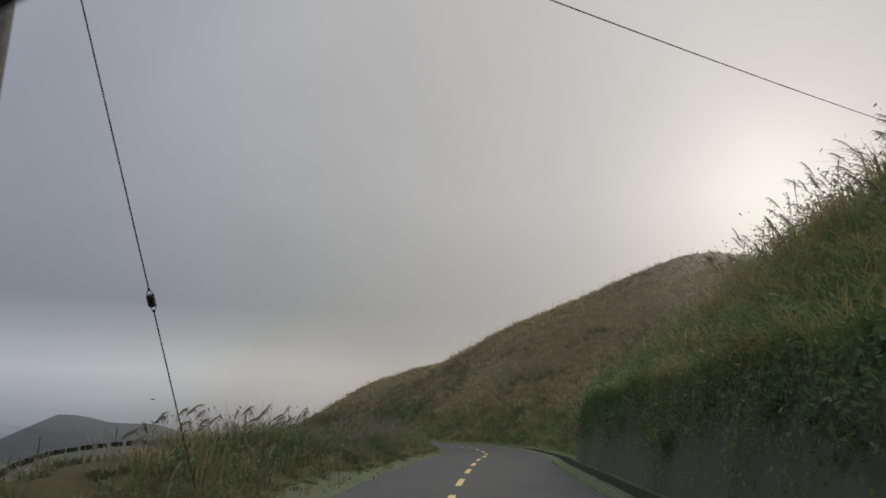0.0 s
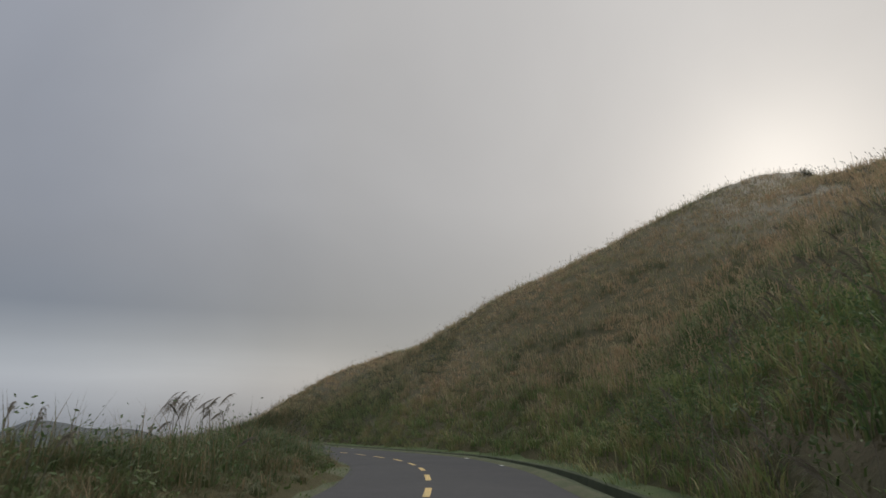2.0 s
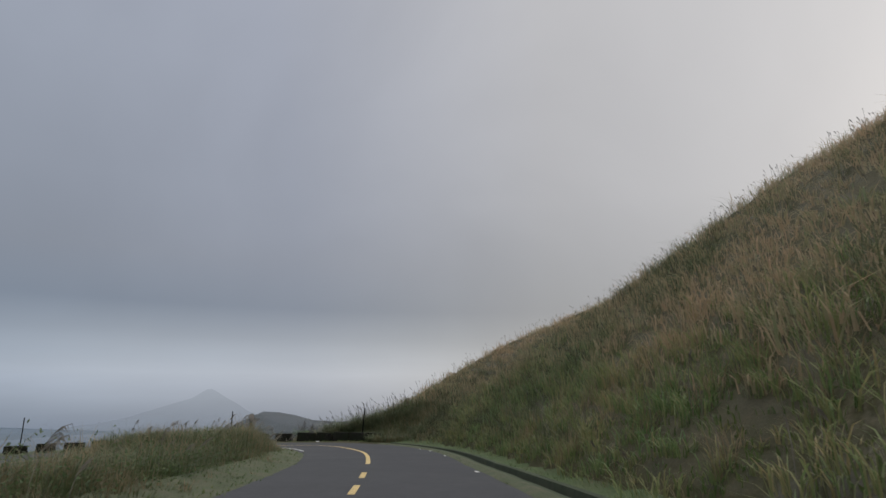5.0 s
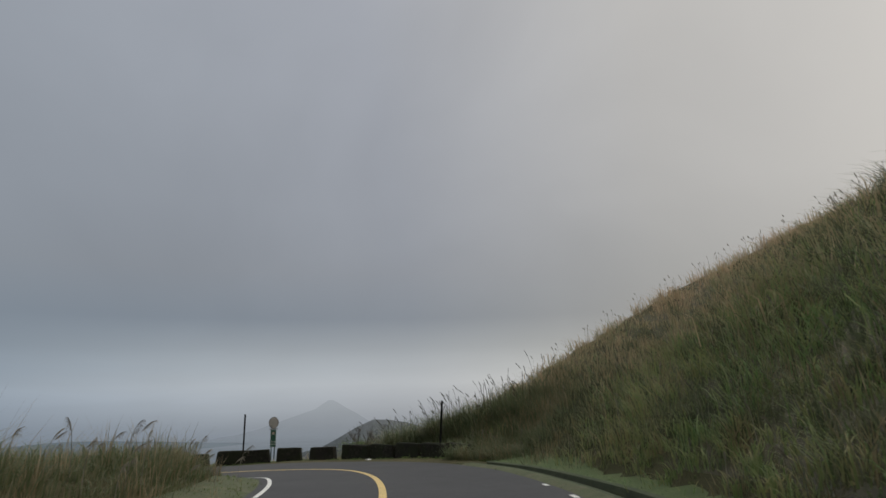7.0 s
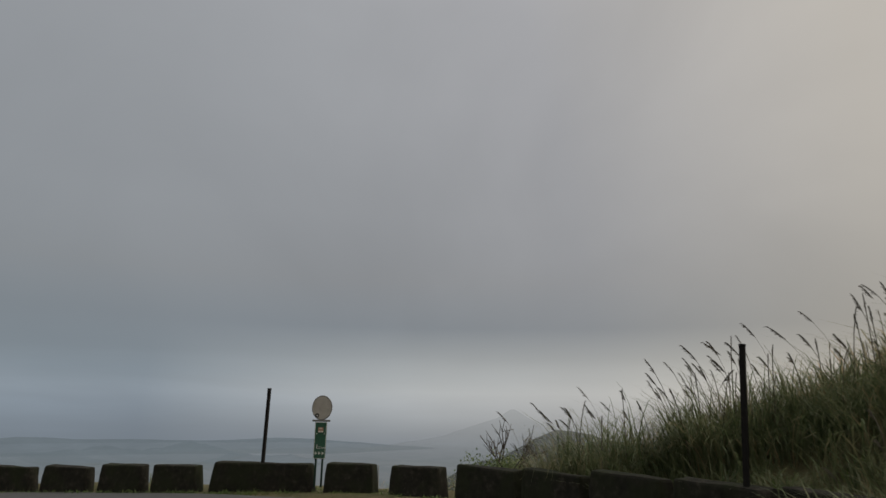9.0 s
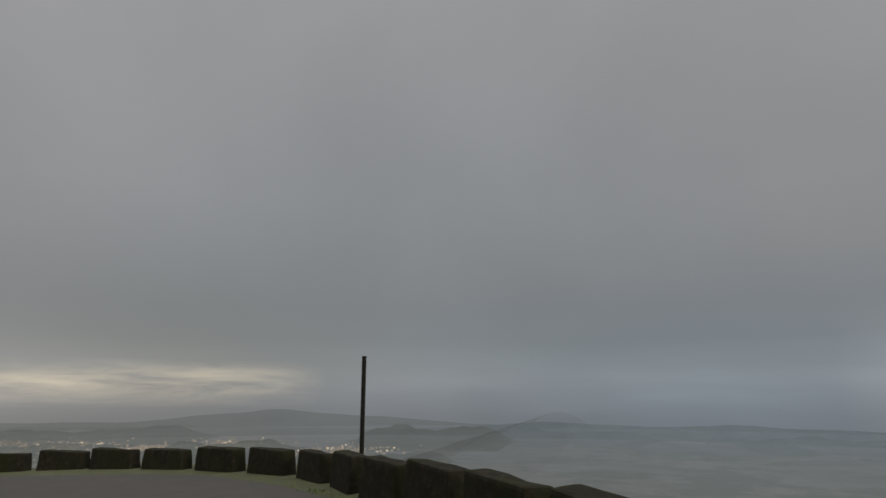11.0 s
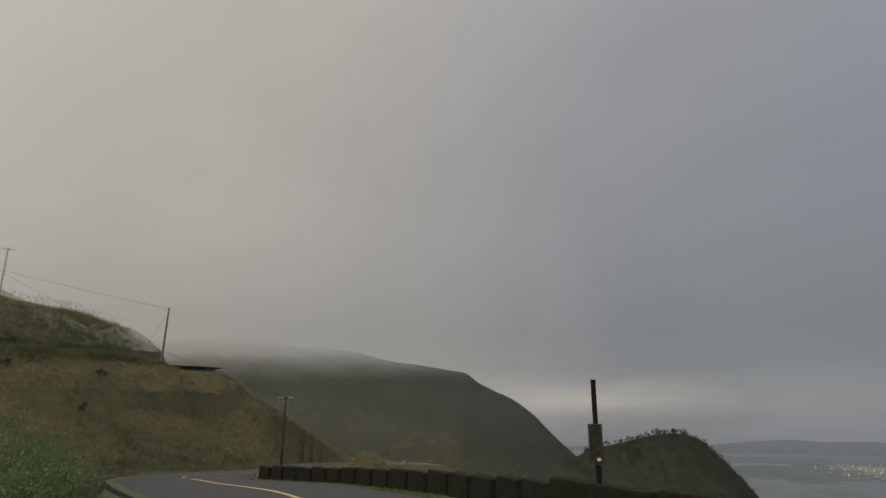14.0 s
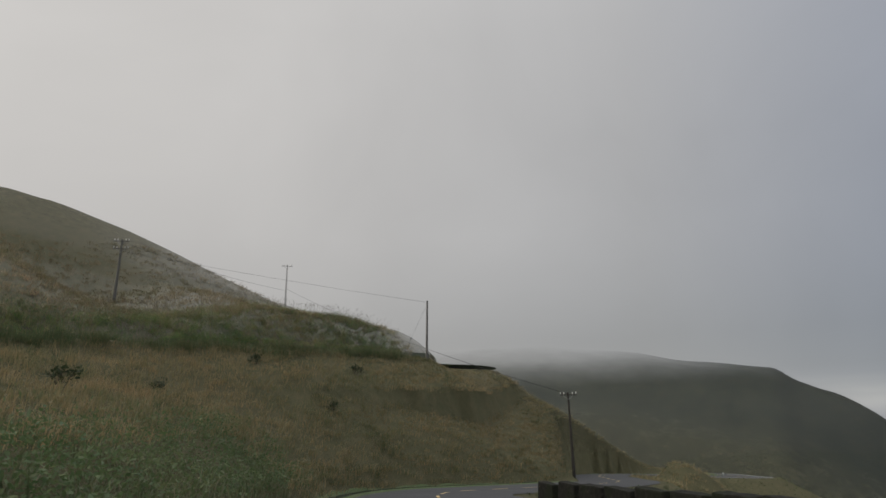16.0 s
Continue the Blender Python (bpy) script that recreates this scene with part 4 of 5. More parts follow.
# ---------------------------------------------------------------- poles and cables
def utility_pole(at, height, label, turn=0.0, arms=1, reflector=True, lean=0.0, mat="far_timber"):
    t = thing("utility_pole", at, label, "utility pole", "utility poles along the slope", turn)
    bm = bmesh.new()
    rod(bm, (0, 0, -0.6), (0, 0, height), 0.16, 0.10, 14)
    part("pole", bm, M[mat], t)
    for a in range(arms):
        z = height - 0.25 - a * 0.9
        bm = bmesh.new()
        box(bm, (1.7, 0.09, 0.10), (0, 0.12, z), 0.01)
        arm = part("crossarm", bm, M[mat], t)
        for x in (-0.75, -0.42, 0.42, 0.75):
            bm = bmesh.new()
            rod(bm, (x, 0.12, z + 0.05), (x, 0.12, z + 0.14), 0.025, sides=8)
            rod(bm, (x, 0.12, z + 0.13), (x, 0.12, z + 0.27), 0.06, 0.035, 10)
            part("insulator", bm, M["porcelain"], arm)
        for sx in (-1, 1):
            bm = bmesh.new()
            rod(bm, (sx * 0.55, 0.12, z), (0, 0.1, z - 0.45), 0.018, sides=6)
            part("brace", bm, M["steel"], t)
    if reflector:
        bm = bmesh.new()
        box(bm, (0.10, 0.02, 0.14), (0, -0.17, 1.6), 0.004)
        part("reflector", bm, M["letter"], t, "small white reflector plate")
    t.matrix_world = pose(*at, 0, lean, turn)
    return t


def cable(name, a, b, sag, radius, label, mat="cable"):
    a, b = Vector(a), Vector(b)
    cu = bpy.data.curves.new(name, "CURVE")
    cu.dimensions, cu.bevel_depth, cu.bevel_resolution = "3D", radius, 2
    sp = cu.splines.new("POLY")
    n = 24
    sp.points.add(n)
    for i in range(n + 1):
        u = i / n
        p = a.lerp(b, u) - Vector((0, 0, sag * 4 * u * (1 - u)))
        sp.points[i].co = (*p, 1)
    tmp = bpy.data.objects.new(name, cu)
    scene.collection.objects.link(tmp)
    me = bpy.data.meshes.new_from_object(tmp.evaluated_get(bpy.context.evaluated_depsgraph_get()))
    bpy.data.objects.remove(tmp)
    me.materials.clear()
    me.materials.append(M[mat])
    return tagged(new(name, me), label, "cable")


def foot(x, y):
    return float(terrain([x], [y])[0][0])


def on(x, y, up=0.0):
    return (x, y, foot(x, y) + up)


# the pole at the start, its stay and the cable across the road
A0 = (-4.1, 5.1)
utility_pole(on(*A0), 7.25 - foot(*A0), "tall weathered pole beside the upper road", 20, 0, False, -1.2)
cable("overhead_cable", (-4.1, 5.1, 7.1), (23.7, 25.9, 12.75), 0.2, 0.012, "thin black cable crossing above the road")


def stay_wire():
    top, low = Vector((-4.09, 5.18, 6.45)), Vector((-3.8, 10.15, foot(-3.8, 10.15)))
    t = thing("stay_wire", tuple(low), "black stay wire with an egg insulator, anchored in grass", "stay wire")
    mid = low.lerp(top, 0.40)
    for name, a, b in (("upper_wire", mid + (top - low).normalized() * 0.14, top), ("lower_wire", low, mid - (top - low).normalized() * 0.14)):
        bm = bmesh.new()
        rod(bm, a - low, b - low, 0.009, sides=8)
        part(name, bm, M["cable"], t)
    bm = bmesh.new()
    w = (top - low).normalized()
    rod(bm, mid - low - w * 0.09, mid - low + w * 0.09, 0.055, 0.055, 12)
    bmesh.ops.bevel(bm, geom=[e for e in bm.edges if e.calc_face_angle(0) > 1], offset=0.02, segments=2, affect="EDGES")
    part("egg_insulator", bm, M["cable"], t)
    for sgn in (-1, 1):
        bm = bmesh.new()
        for dx in (-0.05, 0.05):
            rod(bm, mid - low + w * 0.07 * sgn + Vector((dx, 0, 0)), mid - low + w * 0.2 * sgn, 0.006, sides=6)
        part("wire_loop", bm, M["cable"], t)


stay_wire()
utility_pole((-21.0, 6.4, foot(-21.0, 6.4)), -4.1 - foot(-21.0, 6.4), "slim utility pole with a crossarm of pale insulators", 25, 1, mat="near_timber")
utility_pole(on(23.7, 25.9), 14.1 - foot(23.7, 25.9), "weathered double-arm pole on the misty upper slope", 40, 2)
utility_pole(on(28.5, -5.7), max(6.5, 15.2 - foot(28.5, -5.7)), "weathered pole thinned by painted haze", 40, 1)
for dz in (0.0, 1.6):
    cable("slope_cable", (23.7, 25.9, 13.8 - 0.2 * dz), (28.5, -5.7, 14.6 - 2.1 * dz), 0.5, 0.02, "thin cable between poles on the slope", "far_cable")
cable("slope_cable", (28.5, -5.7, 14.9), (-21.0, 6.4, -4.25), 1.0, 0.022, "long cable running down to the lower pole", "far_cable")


# ---------------------------------------------------------------- grass
def blades(base, height, lean, rng, per, width, segs=2, spread=0.25):
    """Vertices and triangles of bending grass blades: per blades in each clump at base (n, 3)."""
    n = len(base) * per
    root = np.repeat(base, per, 0)
    h = np.repeat(height, per) * rng.uniform(0.55, 1.1, n)
    az = rng.uniform(0, 2 * np.pi, n)
    r = np.repeat(height, per) * spread * np.sqrt(rng.uniform(0, 1, n))
    root = root + np.c_[np.cos(az) * r, np.sin(az) * r, np.full(n, -0.08)]
    az2 = az + rng.normal(0, 0.7, n)
    out = np.c_[np.cos(az2), np.sin(az2), np.zeros(n)]
    bend = h * rng.uniform(0.1, 0.75, n) * lean
    wdir = np.c_[-np.sin(az2), np.cos(az2), np.zeros(n)] * (width * rng.uniform(0.6, 1.3, n))[:, None]
    levels = np.linspace(0, 1, segs + 1)
    vs = []
    for u in levels[:-1]:
        c = root + out * (bend * u**2)[:, None] + np.c_[np.zeros(n), np.zeros(n), h * (u - 0.28 * lean * u**2.5)]
        w = wdir * (1 - 0.55 * u)
        vs += [c - w, c + w]
    u = 1.0
    vs.append(root + out * bend[:, None] + np.c_[np.zeros(n), np.zeros(n), h * (1 - 0.28 * lean)])
    k = len(vs)
    v = np.stack(vs, 1).reshape(-1, 3)
    o = (np.arange(n) * k)[:, None]
    t = []
    for s_ in range(segs - 1):
        a = s_ * 2
        t += [o + [a, a + 1, a + 3], o + [a, a + 3, a + 2]]
    a = (segs - 1) * 2
    t.append(o + [a, a + 1, k - 1])
    return v, np.concatenate(t)


def arching(base, height, rng, per, width, segs=5, spread=0.22):
    """Long leaves that rise steeply from each clump, arch over and hang at the tip."""
    n = len(base) * per
    h = np.repeat(height, per) * rng.uniform(0.5, 1.0, n)
    az = rng.uniform(0, 2 * np.pi, n)
    r = np.repeat(height, per) * spread * np.sqrt(rng.uniform(0, 1, n))
    p = np.repeat(base, per, 0) + np.c_[np.cos(az) * r, np.sin(az) * r, np.full(n, -0.08)]
    az = az + rng.normal(0, 0.8, n)
    out, side = np.c_[np.cos(az), np.sin(az), np.zeros(n)], np.c_[-np.sin(az), np.cos(az), np.zeros(n)]
    start, droop = rng.uniform(0.02, 0.40, n), rng.uniform(1.1, 3.0, n)
    wide = width * rng.uniform(0.6, 1.3, n)
    vs = []
    for j in range(segs + 1):
        u = j / segs
        w = side * (wide * (1 - u**2.2))[:, None]
        vs += [p - w, p + w] if j < segs else [p]
        a = start + droop * (u + 0.5 / segs) ** 1.7
        p = p + (out * np.sin(a)[:, None] + np.c_[np.zeros((n, 2)), np.cos(a)]) * (h * 1.15 / segs)[:, None]
    k = len(vs)
    o = (np.arange(n) * k)[:, None]
    t = []
    for j in range(segs - 1):
        t += [o + [2 * j, 2 * j + 1, 2 * j + 3], o + [2 * j, 2 * j + 3, 2 * j + 2]]
    t.append(o + [k - 3, k - 2, k - 1])
    return np.stack(vs, 1).reshape(-1, 3), np.concatenate(t)


def plumes(base, height, rng, nod=1.0, way=2.6, lean=0.0):
    """Tall stalks with feathered seed heads; nod: 1 hangs over in open combs, 0 stands up in close spikes."""
    n = len(base)
    az = rng.normal(way, 0.9, n)
    slant = lean * height * rng.uniform(0, 1, n)
    out = np.c_[np.cos(az), np.sin(az), np.zeros(n)]
    side = np.c_[-np.sin(az), np.cos(az), np.zeros(n)]
    tip = height * (rng.uniform(0.03, 0.12, n) + nod * rng.uniform(0.12, 0.30, n))
    vs, ts, count = [], [], 0

    def axis_at(u):
        return base + out * (tip * u**3 + slant * u)[:, None] + np.c_[np.zeros(n), np.zeros(n), height * (u - 0.10 * u**5)]

    def quad(a, b, wa, wb):
        nonlocal count
        v = np.stack([a - wa, a + wa, b + wb, b - wb], 1).reshape(-1, 3)
        o = count + (np.arange(n) * 4)[:, None]
        vs.append(v)
        ts.extend([o + [0, 1, 2], o + [0, 2, 3]])
        count += 4 * n

    for u0, u1 in ((0, 0.4), (0.4, 0.7), (0.7, 0.88), (0.88, 1.0)):
        quad(axis_at(u0), axis_at(u1), side * 0.009, side * 0.007)
    # the head: many short spikelets that lie along the stalk and hang to its lee side
    last = 19 if nod < 0.5 else 15
    for j in range(last + 1):
        u = (0.82 if nod < 0.5 else 0.74) + (0.18 if nod < 0.5 else 0.26) * j / last
        a = axis_at(u)
        along = axis_at(u + 0.03) - axis_at(u - 0.03)
        along /= np.linalg.norm(along, axis=1, keepdims=True)
        sgn = 1 if j % 2 else -1
        l = (0.12 + 0.10 * nod) * (1 - 0.45 * j / last) * rng.uniform(0.65, 1.3, n)
        reach, sink = rng.uniform(0.15, 0.45, n) + 0.35 * nod, rng.uniform(0.0, 0.2, n) + nod * rng.uniform(0.1, 0.7, n)
        mid = a + along * (l * 0.45)[:, None] + out * (l * reach * 0.6)[:, None] + side * (sgn * l * rng.uniform(0.03, 0.18, n))[:, None]
        b = mid + along * (l * 0.3 * (1 - nod))[:, None] + out * (l * reach * 0.55)[:, None] - np.c_[np.zeros(n), np.zeros(n), l * sink]
        wide = np.tile([0, 0, 0.0045 + 0.001 * (1 - nod)], (n, 1)) + side * 0.003
        quad(a, mid, wide, wide)
        quad(mid, b, wide, wide * 0.4)
    return np.concatenate(vs), np.concatenate(ts)


def scatter(n, x0, x1, y0, y1, rng, keep):
    x, y = rng.uniform(x0, x1, n), rng.uniform(y0, y1, n)
    z, beyond, s = terrain(x, y)
    k = keep(x, y, z, beyond, s, rng)
    return np.c_[x, y, z][k], beyond[k], s[k]


def grass_object(name, pieces, mat, label):
    v, t, c = [], [], 0
    for a, b in pieces:
        v.append(a)
        t.append(b + c)
        c += len(a)
    ob = new(name, tri_mesh(name, np.concatenate(v), np.concatenate(t), mat))
    return tagged(ob, label, "grass", kind="stuff")


rng = np.random.RandomState(11)
WALL_IN = 2.35


def hill_side(x, y, z, b, s, r):
    walled = s < S_WALL
    return (b > np.where(walled, WALL_IN, np.where((x < -21.5) & (y > 99), 3.9, 1.45))) & (s < S_HILL1 + 3) & (b < np.where(y < 42, 30, 42))


near_hill, nb, _ = scatter(40000, -36, 42, -6, 122, rng, lambda x, y, z, b, s, r: hill_side(x, y, z, b, s, r) & (r.uniform(0, 1, len(x)) < np.where(b < 8, 1.0, np.where(b < 20, 0.6, 0.45))))
hs = rng.uniform(0.55, 1.2, len(near_hill)) * (1 + 0.55 * lumps(near_hill[:, 0], near_hill[:, 1], 2.4, 33)) * np.interp(nb, [2, 5, 10, 16], [0.85, 1.0, 0.75, 0.65]) * np.where(near_hill[:, 1] > 96, 1.25, 1.0)
low = nb + 3.0 * lumps(near_hill[:, 0], near_hill[:, 1], 7, 51) + rng.normal(0, 1.2, len(nb)) < np.where(near_hill[:, 1] > 86, 7.0, 5.5)
# blades beside the stones are darkened in place of dimmer light
end_ = near_hill[:, 1] + 0.5 * near_hill[:, 0] + rng.normal(0, 1.2, len(nb)) > np.where(near_hill[:, 0] + rng.normal(0, 1, len(nb)) < -13, 90.5, 900)
for sel, key, text in ((low & ~end_, "lush", "lush green sword grass on the lower bank"), (low & end_, "reed", "green sword grass painted dim where the bank meets the stones")):
    grass_object("bank_grass", [blades(near_hill[sel], hs[sel], 1.45, rng, 23, 0.0155, 3, 0.45)], M[key], text)
tan = low & (lumps(near_hill[:, 0], near_hill[:, 1], 2.2, 81) + rng.normal(0, 0.15, len(nb)) > np.where((near_hill[:, 1] > 66) & (nb > 3.0), -0.05, 0.12))
grass_object("bank_dry_grass", [blades(near_hill[tan] + (0.1, 0.1, 0), hs[tan] * 1.25, 0.9, rng, 20, 0.011, 3, 0.3)], M["brown"], "brown dry grass clumps on the near bank")
tuft, _, _ = scatter(2600, -26, 26, 42, 104, rng, lambda x, y, z, b, s, r: (b > 2.2) & (b < 16) & (s < S_HILL0) & (lumps(x, y, 5, 91) > 0.05))
end_, _, _ = scatter(1500, -26, 4, 84, 110, rng, lambda x, y, z, b, s, r: (b > 2.0) & (b < 14) & (s < S_HILL1))
tuft = np.concatenate([tuft, end_])
grass_object("hill_tufts", [blades(tuft, rng.uniform(0.9, 1.45, len(tuft)), 1.5, rng, 23, 0.014, 3, 0.3)], M["reed"], "dark green arching tufts scattered over the hill")
south = near_hill[:, 1] + rng.normal(0, 3, len(nb)) < 36
for sel, key, text in ((~low & ~south, "pale", "brown autumn sword grass covering the hill, paled for haze"), (~low & south, "brown", "brown grass over the upper southern slope")):
    grass_object("hill_grass", [blades(near_hill[sel], hs[sel], 1.5, rng, 18, 0.023, 2, 0.8)], M[key], text)

west, wb, _ = scatter(22000, -40, 4, 0, 100, rng, lambda x, y, z, b, s, r: (b < -0.45) & (b > np.where(y < 56, -4.3, np.where(y < 72, -7, -16))) & (s < APEX + 4) & (r.uniform(0, 1, len(x)) < np.where(b > -7, 1, 0.8)))
wh = rng.uniform(0.5, 1.2, len(west)) * (1 + 0.35 * lumps(west[:, 0], west[:, 1], 2.6, 61)) * np.interp(west[:, 1], [0, 30, 46, 62, 76, 100], [1.3, 1.25, 1.2, 1.3, 1.2, 1.25]) * np.interp(wb, [-2.4, -1.6, -0.9, -0.45], [1.0, 0.7, 0.4, 0.25]) * np.interp(west[:, 1], [5, 11], [0.45, 1.0])
# grass falling away beside the first pole is shortened to fit the camera view
brink = (west[:, 0] < -4.4) & (west[:, 1] < 11.8)
wh = wh * np.where(brink, 0.4, 1.0)
dim = rng.uniform(0, 1, len(west)) < 0.45
grass_object("verge_grass", [blades(west[~dim], wh[~dim], 1.6, rng, 25, 0.012, 2, 0.5)], M["verge_green"], "tall mixed green grass along the valley-side verge")
grass_object("verge_dark_grass", [blades(west[dim], wh[dim] * 0.95, 1.6, rng, 25, 0.014, 2, 0.5)], M["reed"], "dark green undergrowth among the verge grass")
dry = rng.uniform(0, 1, len(west)) < 0.27
grass_object("verge_dry_grass", [blades(west[dry] + (0.2, 0.1, 0), wh[dry] * 1.1, 0.7, rng, 14, 0.009, 2)], M["brown"], "dry brown grass mixed into the verge")

slope, sb, ss = scatter(52000, -52, 34, -60, 84, rng, lambda x, y, z, b, s, r: (b < np.where(y < 48, -0.7, -1.5)) & (((s > APEX + 8) & (b > -60)) | ((s < APEX) & (b < np.where(y < 56, -3.7, -6)) & (b > -60))) & (r.uniform(0, 1, len(x)) < np.interp(y, [-60, -20, 0, 30, 70], [0.3, 0.6, 0.95, 1.0, 1.0])))
sh = rng.uniform(0.45, 0.95, len(slope)) * np.interp(slope[:, 1], [10, 50], [0.75, 1.0])
st_ = (sb < np.where(slope[:, 1] > 48, -5.0, -0.8)) | (ss < APEX)
grass_object("slope_grass", [blades(slope[st_], sh[st_], 1.5, rng, 14, 0.015, 2, 0.8)], M["straw"], "straw-coloured grass on the slope above the lower road")
g = ((sb > np.where(slope[:, 1] > 48, -4.0, -3.5) + 2.5 * lumps(slope[:, 0], slope[:, 1], 6, 77)) & (ss > APEX) & (rng.uniform(0, 1, len(slope)) < 0.7)) | (lumps(slope[:, 0], slope[:, 1], 9, 71) + rng.normal(0, 0.12, len(slope)) > 0.42)
grass_object("slope_green_grass", [blades(slope[g], sh[g] * 1.05, 1.2, rng, 11, 0.013, 3, 0.5)], M["reed"], "green grass at the foot of the lower slope")

knoll, _, _ = scatter(1900, -46, -20, -36, 8, rng, lambda x, y, z, b, s, r: (b > 0.6) & (b < 22))
grass_object("knoll_grass", [blades(knoll, rng.uniform(0.4, 0.9, len(knoll)), 1.3, rng, 12, 0.022, 2, 0.7)], M["straw"], "straw-coloured grass on the knoll beside the lower road")

outer, _, _ = scatter(9000, -60, -12, -60, 122, rng, lambda x, y, z, b, s, r: (b > np.where(y < 42, 0.5, 2.9)) & (b < np.where(y < 42, 6, 12)) & (s > S_HILL1 - 4))
oh = rng.uniform(0.35, 0.8, len(outer)) * np.where((outer[:, 0] > -27) & (outer[:, 1] > 60), 1.5, 0.75)
keep = ((outer[:, 0] > -29) & (outer[:, 1] > 60)) | ((outer[:, 1] < 42) & (rng.uniform(0, 1, len(outer)) < 0.8)) | (rng.uniform(0, 1, len(outer)) < 0.35)
grass_object("edge_grass", [blades(outer[keep], oh[keep], 0.9, rng, 18, 0.013, 3)], M["reed"], "green grass spilling behind the guard stones")

# seed plumes on the skyline, the bank and the verge
pb = near_hill[rng.uniform(0, 1, len(near_hill)) < np.where(near_hill[:, 1] < 42, np.where(nb < 14, 0.30, 0.0), np.where(nb < 9, 0.10, 0.18))]
pw = west[(wb > -8) & ~brink & (rng.uniform(0, 1, len(west)) < np.interp(west[:, 1], [0, 26, 37, 75, 100], [0.38, 0.34, 0.05, 0.05, 0.10]) * np.where(lumps(west[:, 0], west[:, 1], 2.6, 95) > 0.02, 1.7, 0.25))]
pe = outer[(outer[:, 0] > -27) & (outer[:, 1] > 60) & (rng.uniform(0, 1, len(outer)) < 0.35)]
ph = [rng.uniform(1.25, 1.85, len(pb)) * np.where(pb[:, 1] > 42, 0.74, 1.0), rng.uniform(0.72, 1.30, len(pw)) * np.interp(pw[:, 1], [6, 22], [0.72, 1.0]), rng.uniform(1.2, 1.8, len(pe))]
spot = np.repeat([(-2.5, 41.2), (-3.3, 40.6), (-3.9, 42.4)], 8, 0) + rng.normal(0, 0.28, (24, 2))
stand = np.c_[spot, terrain(spot[:, 0], spot[:, 1])[0]]
grass_object("seed_plumes", [plumes(b_, h_, rng, nod_, 0.3 if nod_ == 1.0 else 2.6) for b_, h_, nod_ in zip((pb[pb[:, 1] < 42], pb[pb[:, 1] >= 42], pw, pe), (ph[0][pb[:, 1] < 42], ph[0][pb[:, 1] >= 42], ph[1], ph[2]), (0.8, 0.15, 1.0, 0.1))] + [plumes(stand, (rng.normal(-0.35, 0.13, len(stand)) - stand[:, 2]) / 0.9, rng, 1.0, 0.3)], M["plume"], "feathery silver-brown seed plumes on nodding stalks")


# ---------------------------------------------------------------- the far distance
def far_sheet():
    n = 40
    a = np.linspace(-4500, 4500, n)
    xx, yy = np.meshgrid(a, a)
    z = -205 + 14 * lumps(xx.ravel(), yy.ravel(), 900, 21)
    i = (np.arange(n - 1)[:, None] * n + np.arange(n - 1)).ravel()
    q = np.stack([i, i + 1, i + n + 1, i + n], 1)
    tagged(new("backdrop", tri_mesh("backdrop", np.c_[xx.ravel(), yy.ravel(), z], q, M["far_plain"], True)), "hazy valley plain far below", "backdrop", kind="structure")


far_sheet()


def far_ridge(name, yaw0, yaw1, dist, heights, mat, label, seed):
    """A long ridge of hills across the distance; heights in metres at even steps."""
    n = 120
    yaw = np.radians(np.linspace(yaw0, yaw1, n))
    u = np.linspace(0, 1, n)
    rs = np.random.RandomState(seed)
    h = np.interp(u, np.linspace(0, 1, len(heights)), heights)
    for f, amp in ((6, 0.20), (17, 0.10), (47, 0.035)):
        h = h + amp * (260 + h) * np.interp(u * f, np.arange(f + 2), rs.uniform(-1, 1, f + 2))
    rows_ = []
    for k, (dr, frac) in enumerate(((-500, 0.0), (-300, 0.35), (-120, 0.8), (0, 1.0), (160, 0.6), (420, 0.0))):
        d_ = dist + dr * np.clip((h + 222) / 40, 0.0, 1.0)
        rows_.append(np.c_[-np.sin(yaw) * d_, np.cos(yaw) * d_, -214 + (np.maximum(h, -214) + 214) * frac])
    v = np.concatenate(rows_)
    i = (np.arange(len(rows_) - 1)[:, None] * n + np.arange(n - 1)).ravel()
    q = np.stack([i, i + 1, i + n + 1, i + n], 1)
    tagged(new(name, tri_mesh(name, v, q, mat, True)), label, "distant hills", kind="structure")


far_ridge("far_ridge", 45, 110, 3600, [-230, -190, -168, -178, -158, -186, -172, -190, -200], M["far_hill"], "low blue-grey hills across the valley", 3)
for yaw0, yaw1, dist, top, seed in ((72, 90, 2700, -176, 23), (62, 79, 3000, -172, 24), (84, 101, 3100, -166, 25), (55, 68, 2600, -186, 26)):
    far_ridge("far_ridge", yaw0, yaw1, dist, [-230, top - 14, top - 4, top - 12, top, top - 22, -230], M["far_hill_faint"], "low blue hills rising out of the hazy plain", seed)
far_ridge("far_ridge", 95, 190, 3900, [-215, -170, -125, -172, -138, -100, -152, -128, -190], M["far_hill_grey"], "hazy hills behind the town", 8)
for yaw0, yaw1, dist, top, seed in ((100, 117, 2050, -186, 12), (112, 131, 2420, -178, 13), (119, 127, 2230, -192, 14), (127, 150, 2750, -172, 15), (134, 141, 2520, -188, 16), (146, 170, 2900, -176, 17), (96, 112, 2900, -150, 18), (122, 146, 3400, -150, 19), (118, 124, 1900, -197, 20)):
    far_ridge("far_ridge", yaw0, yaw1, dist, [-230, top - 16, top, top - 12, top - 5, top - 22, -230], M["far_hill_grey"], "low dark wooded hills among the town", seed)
far_ridge("far_peak", 18, 62, 3000, [-230, -215, -190, -140, -30, -125, -170, -205, -230], M["far_peak"], "pale peak with haze painted into its colour", 5)


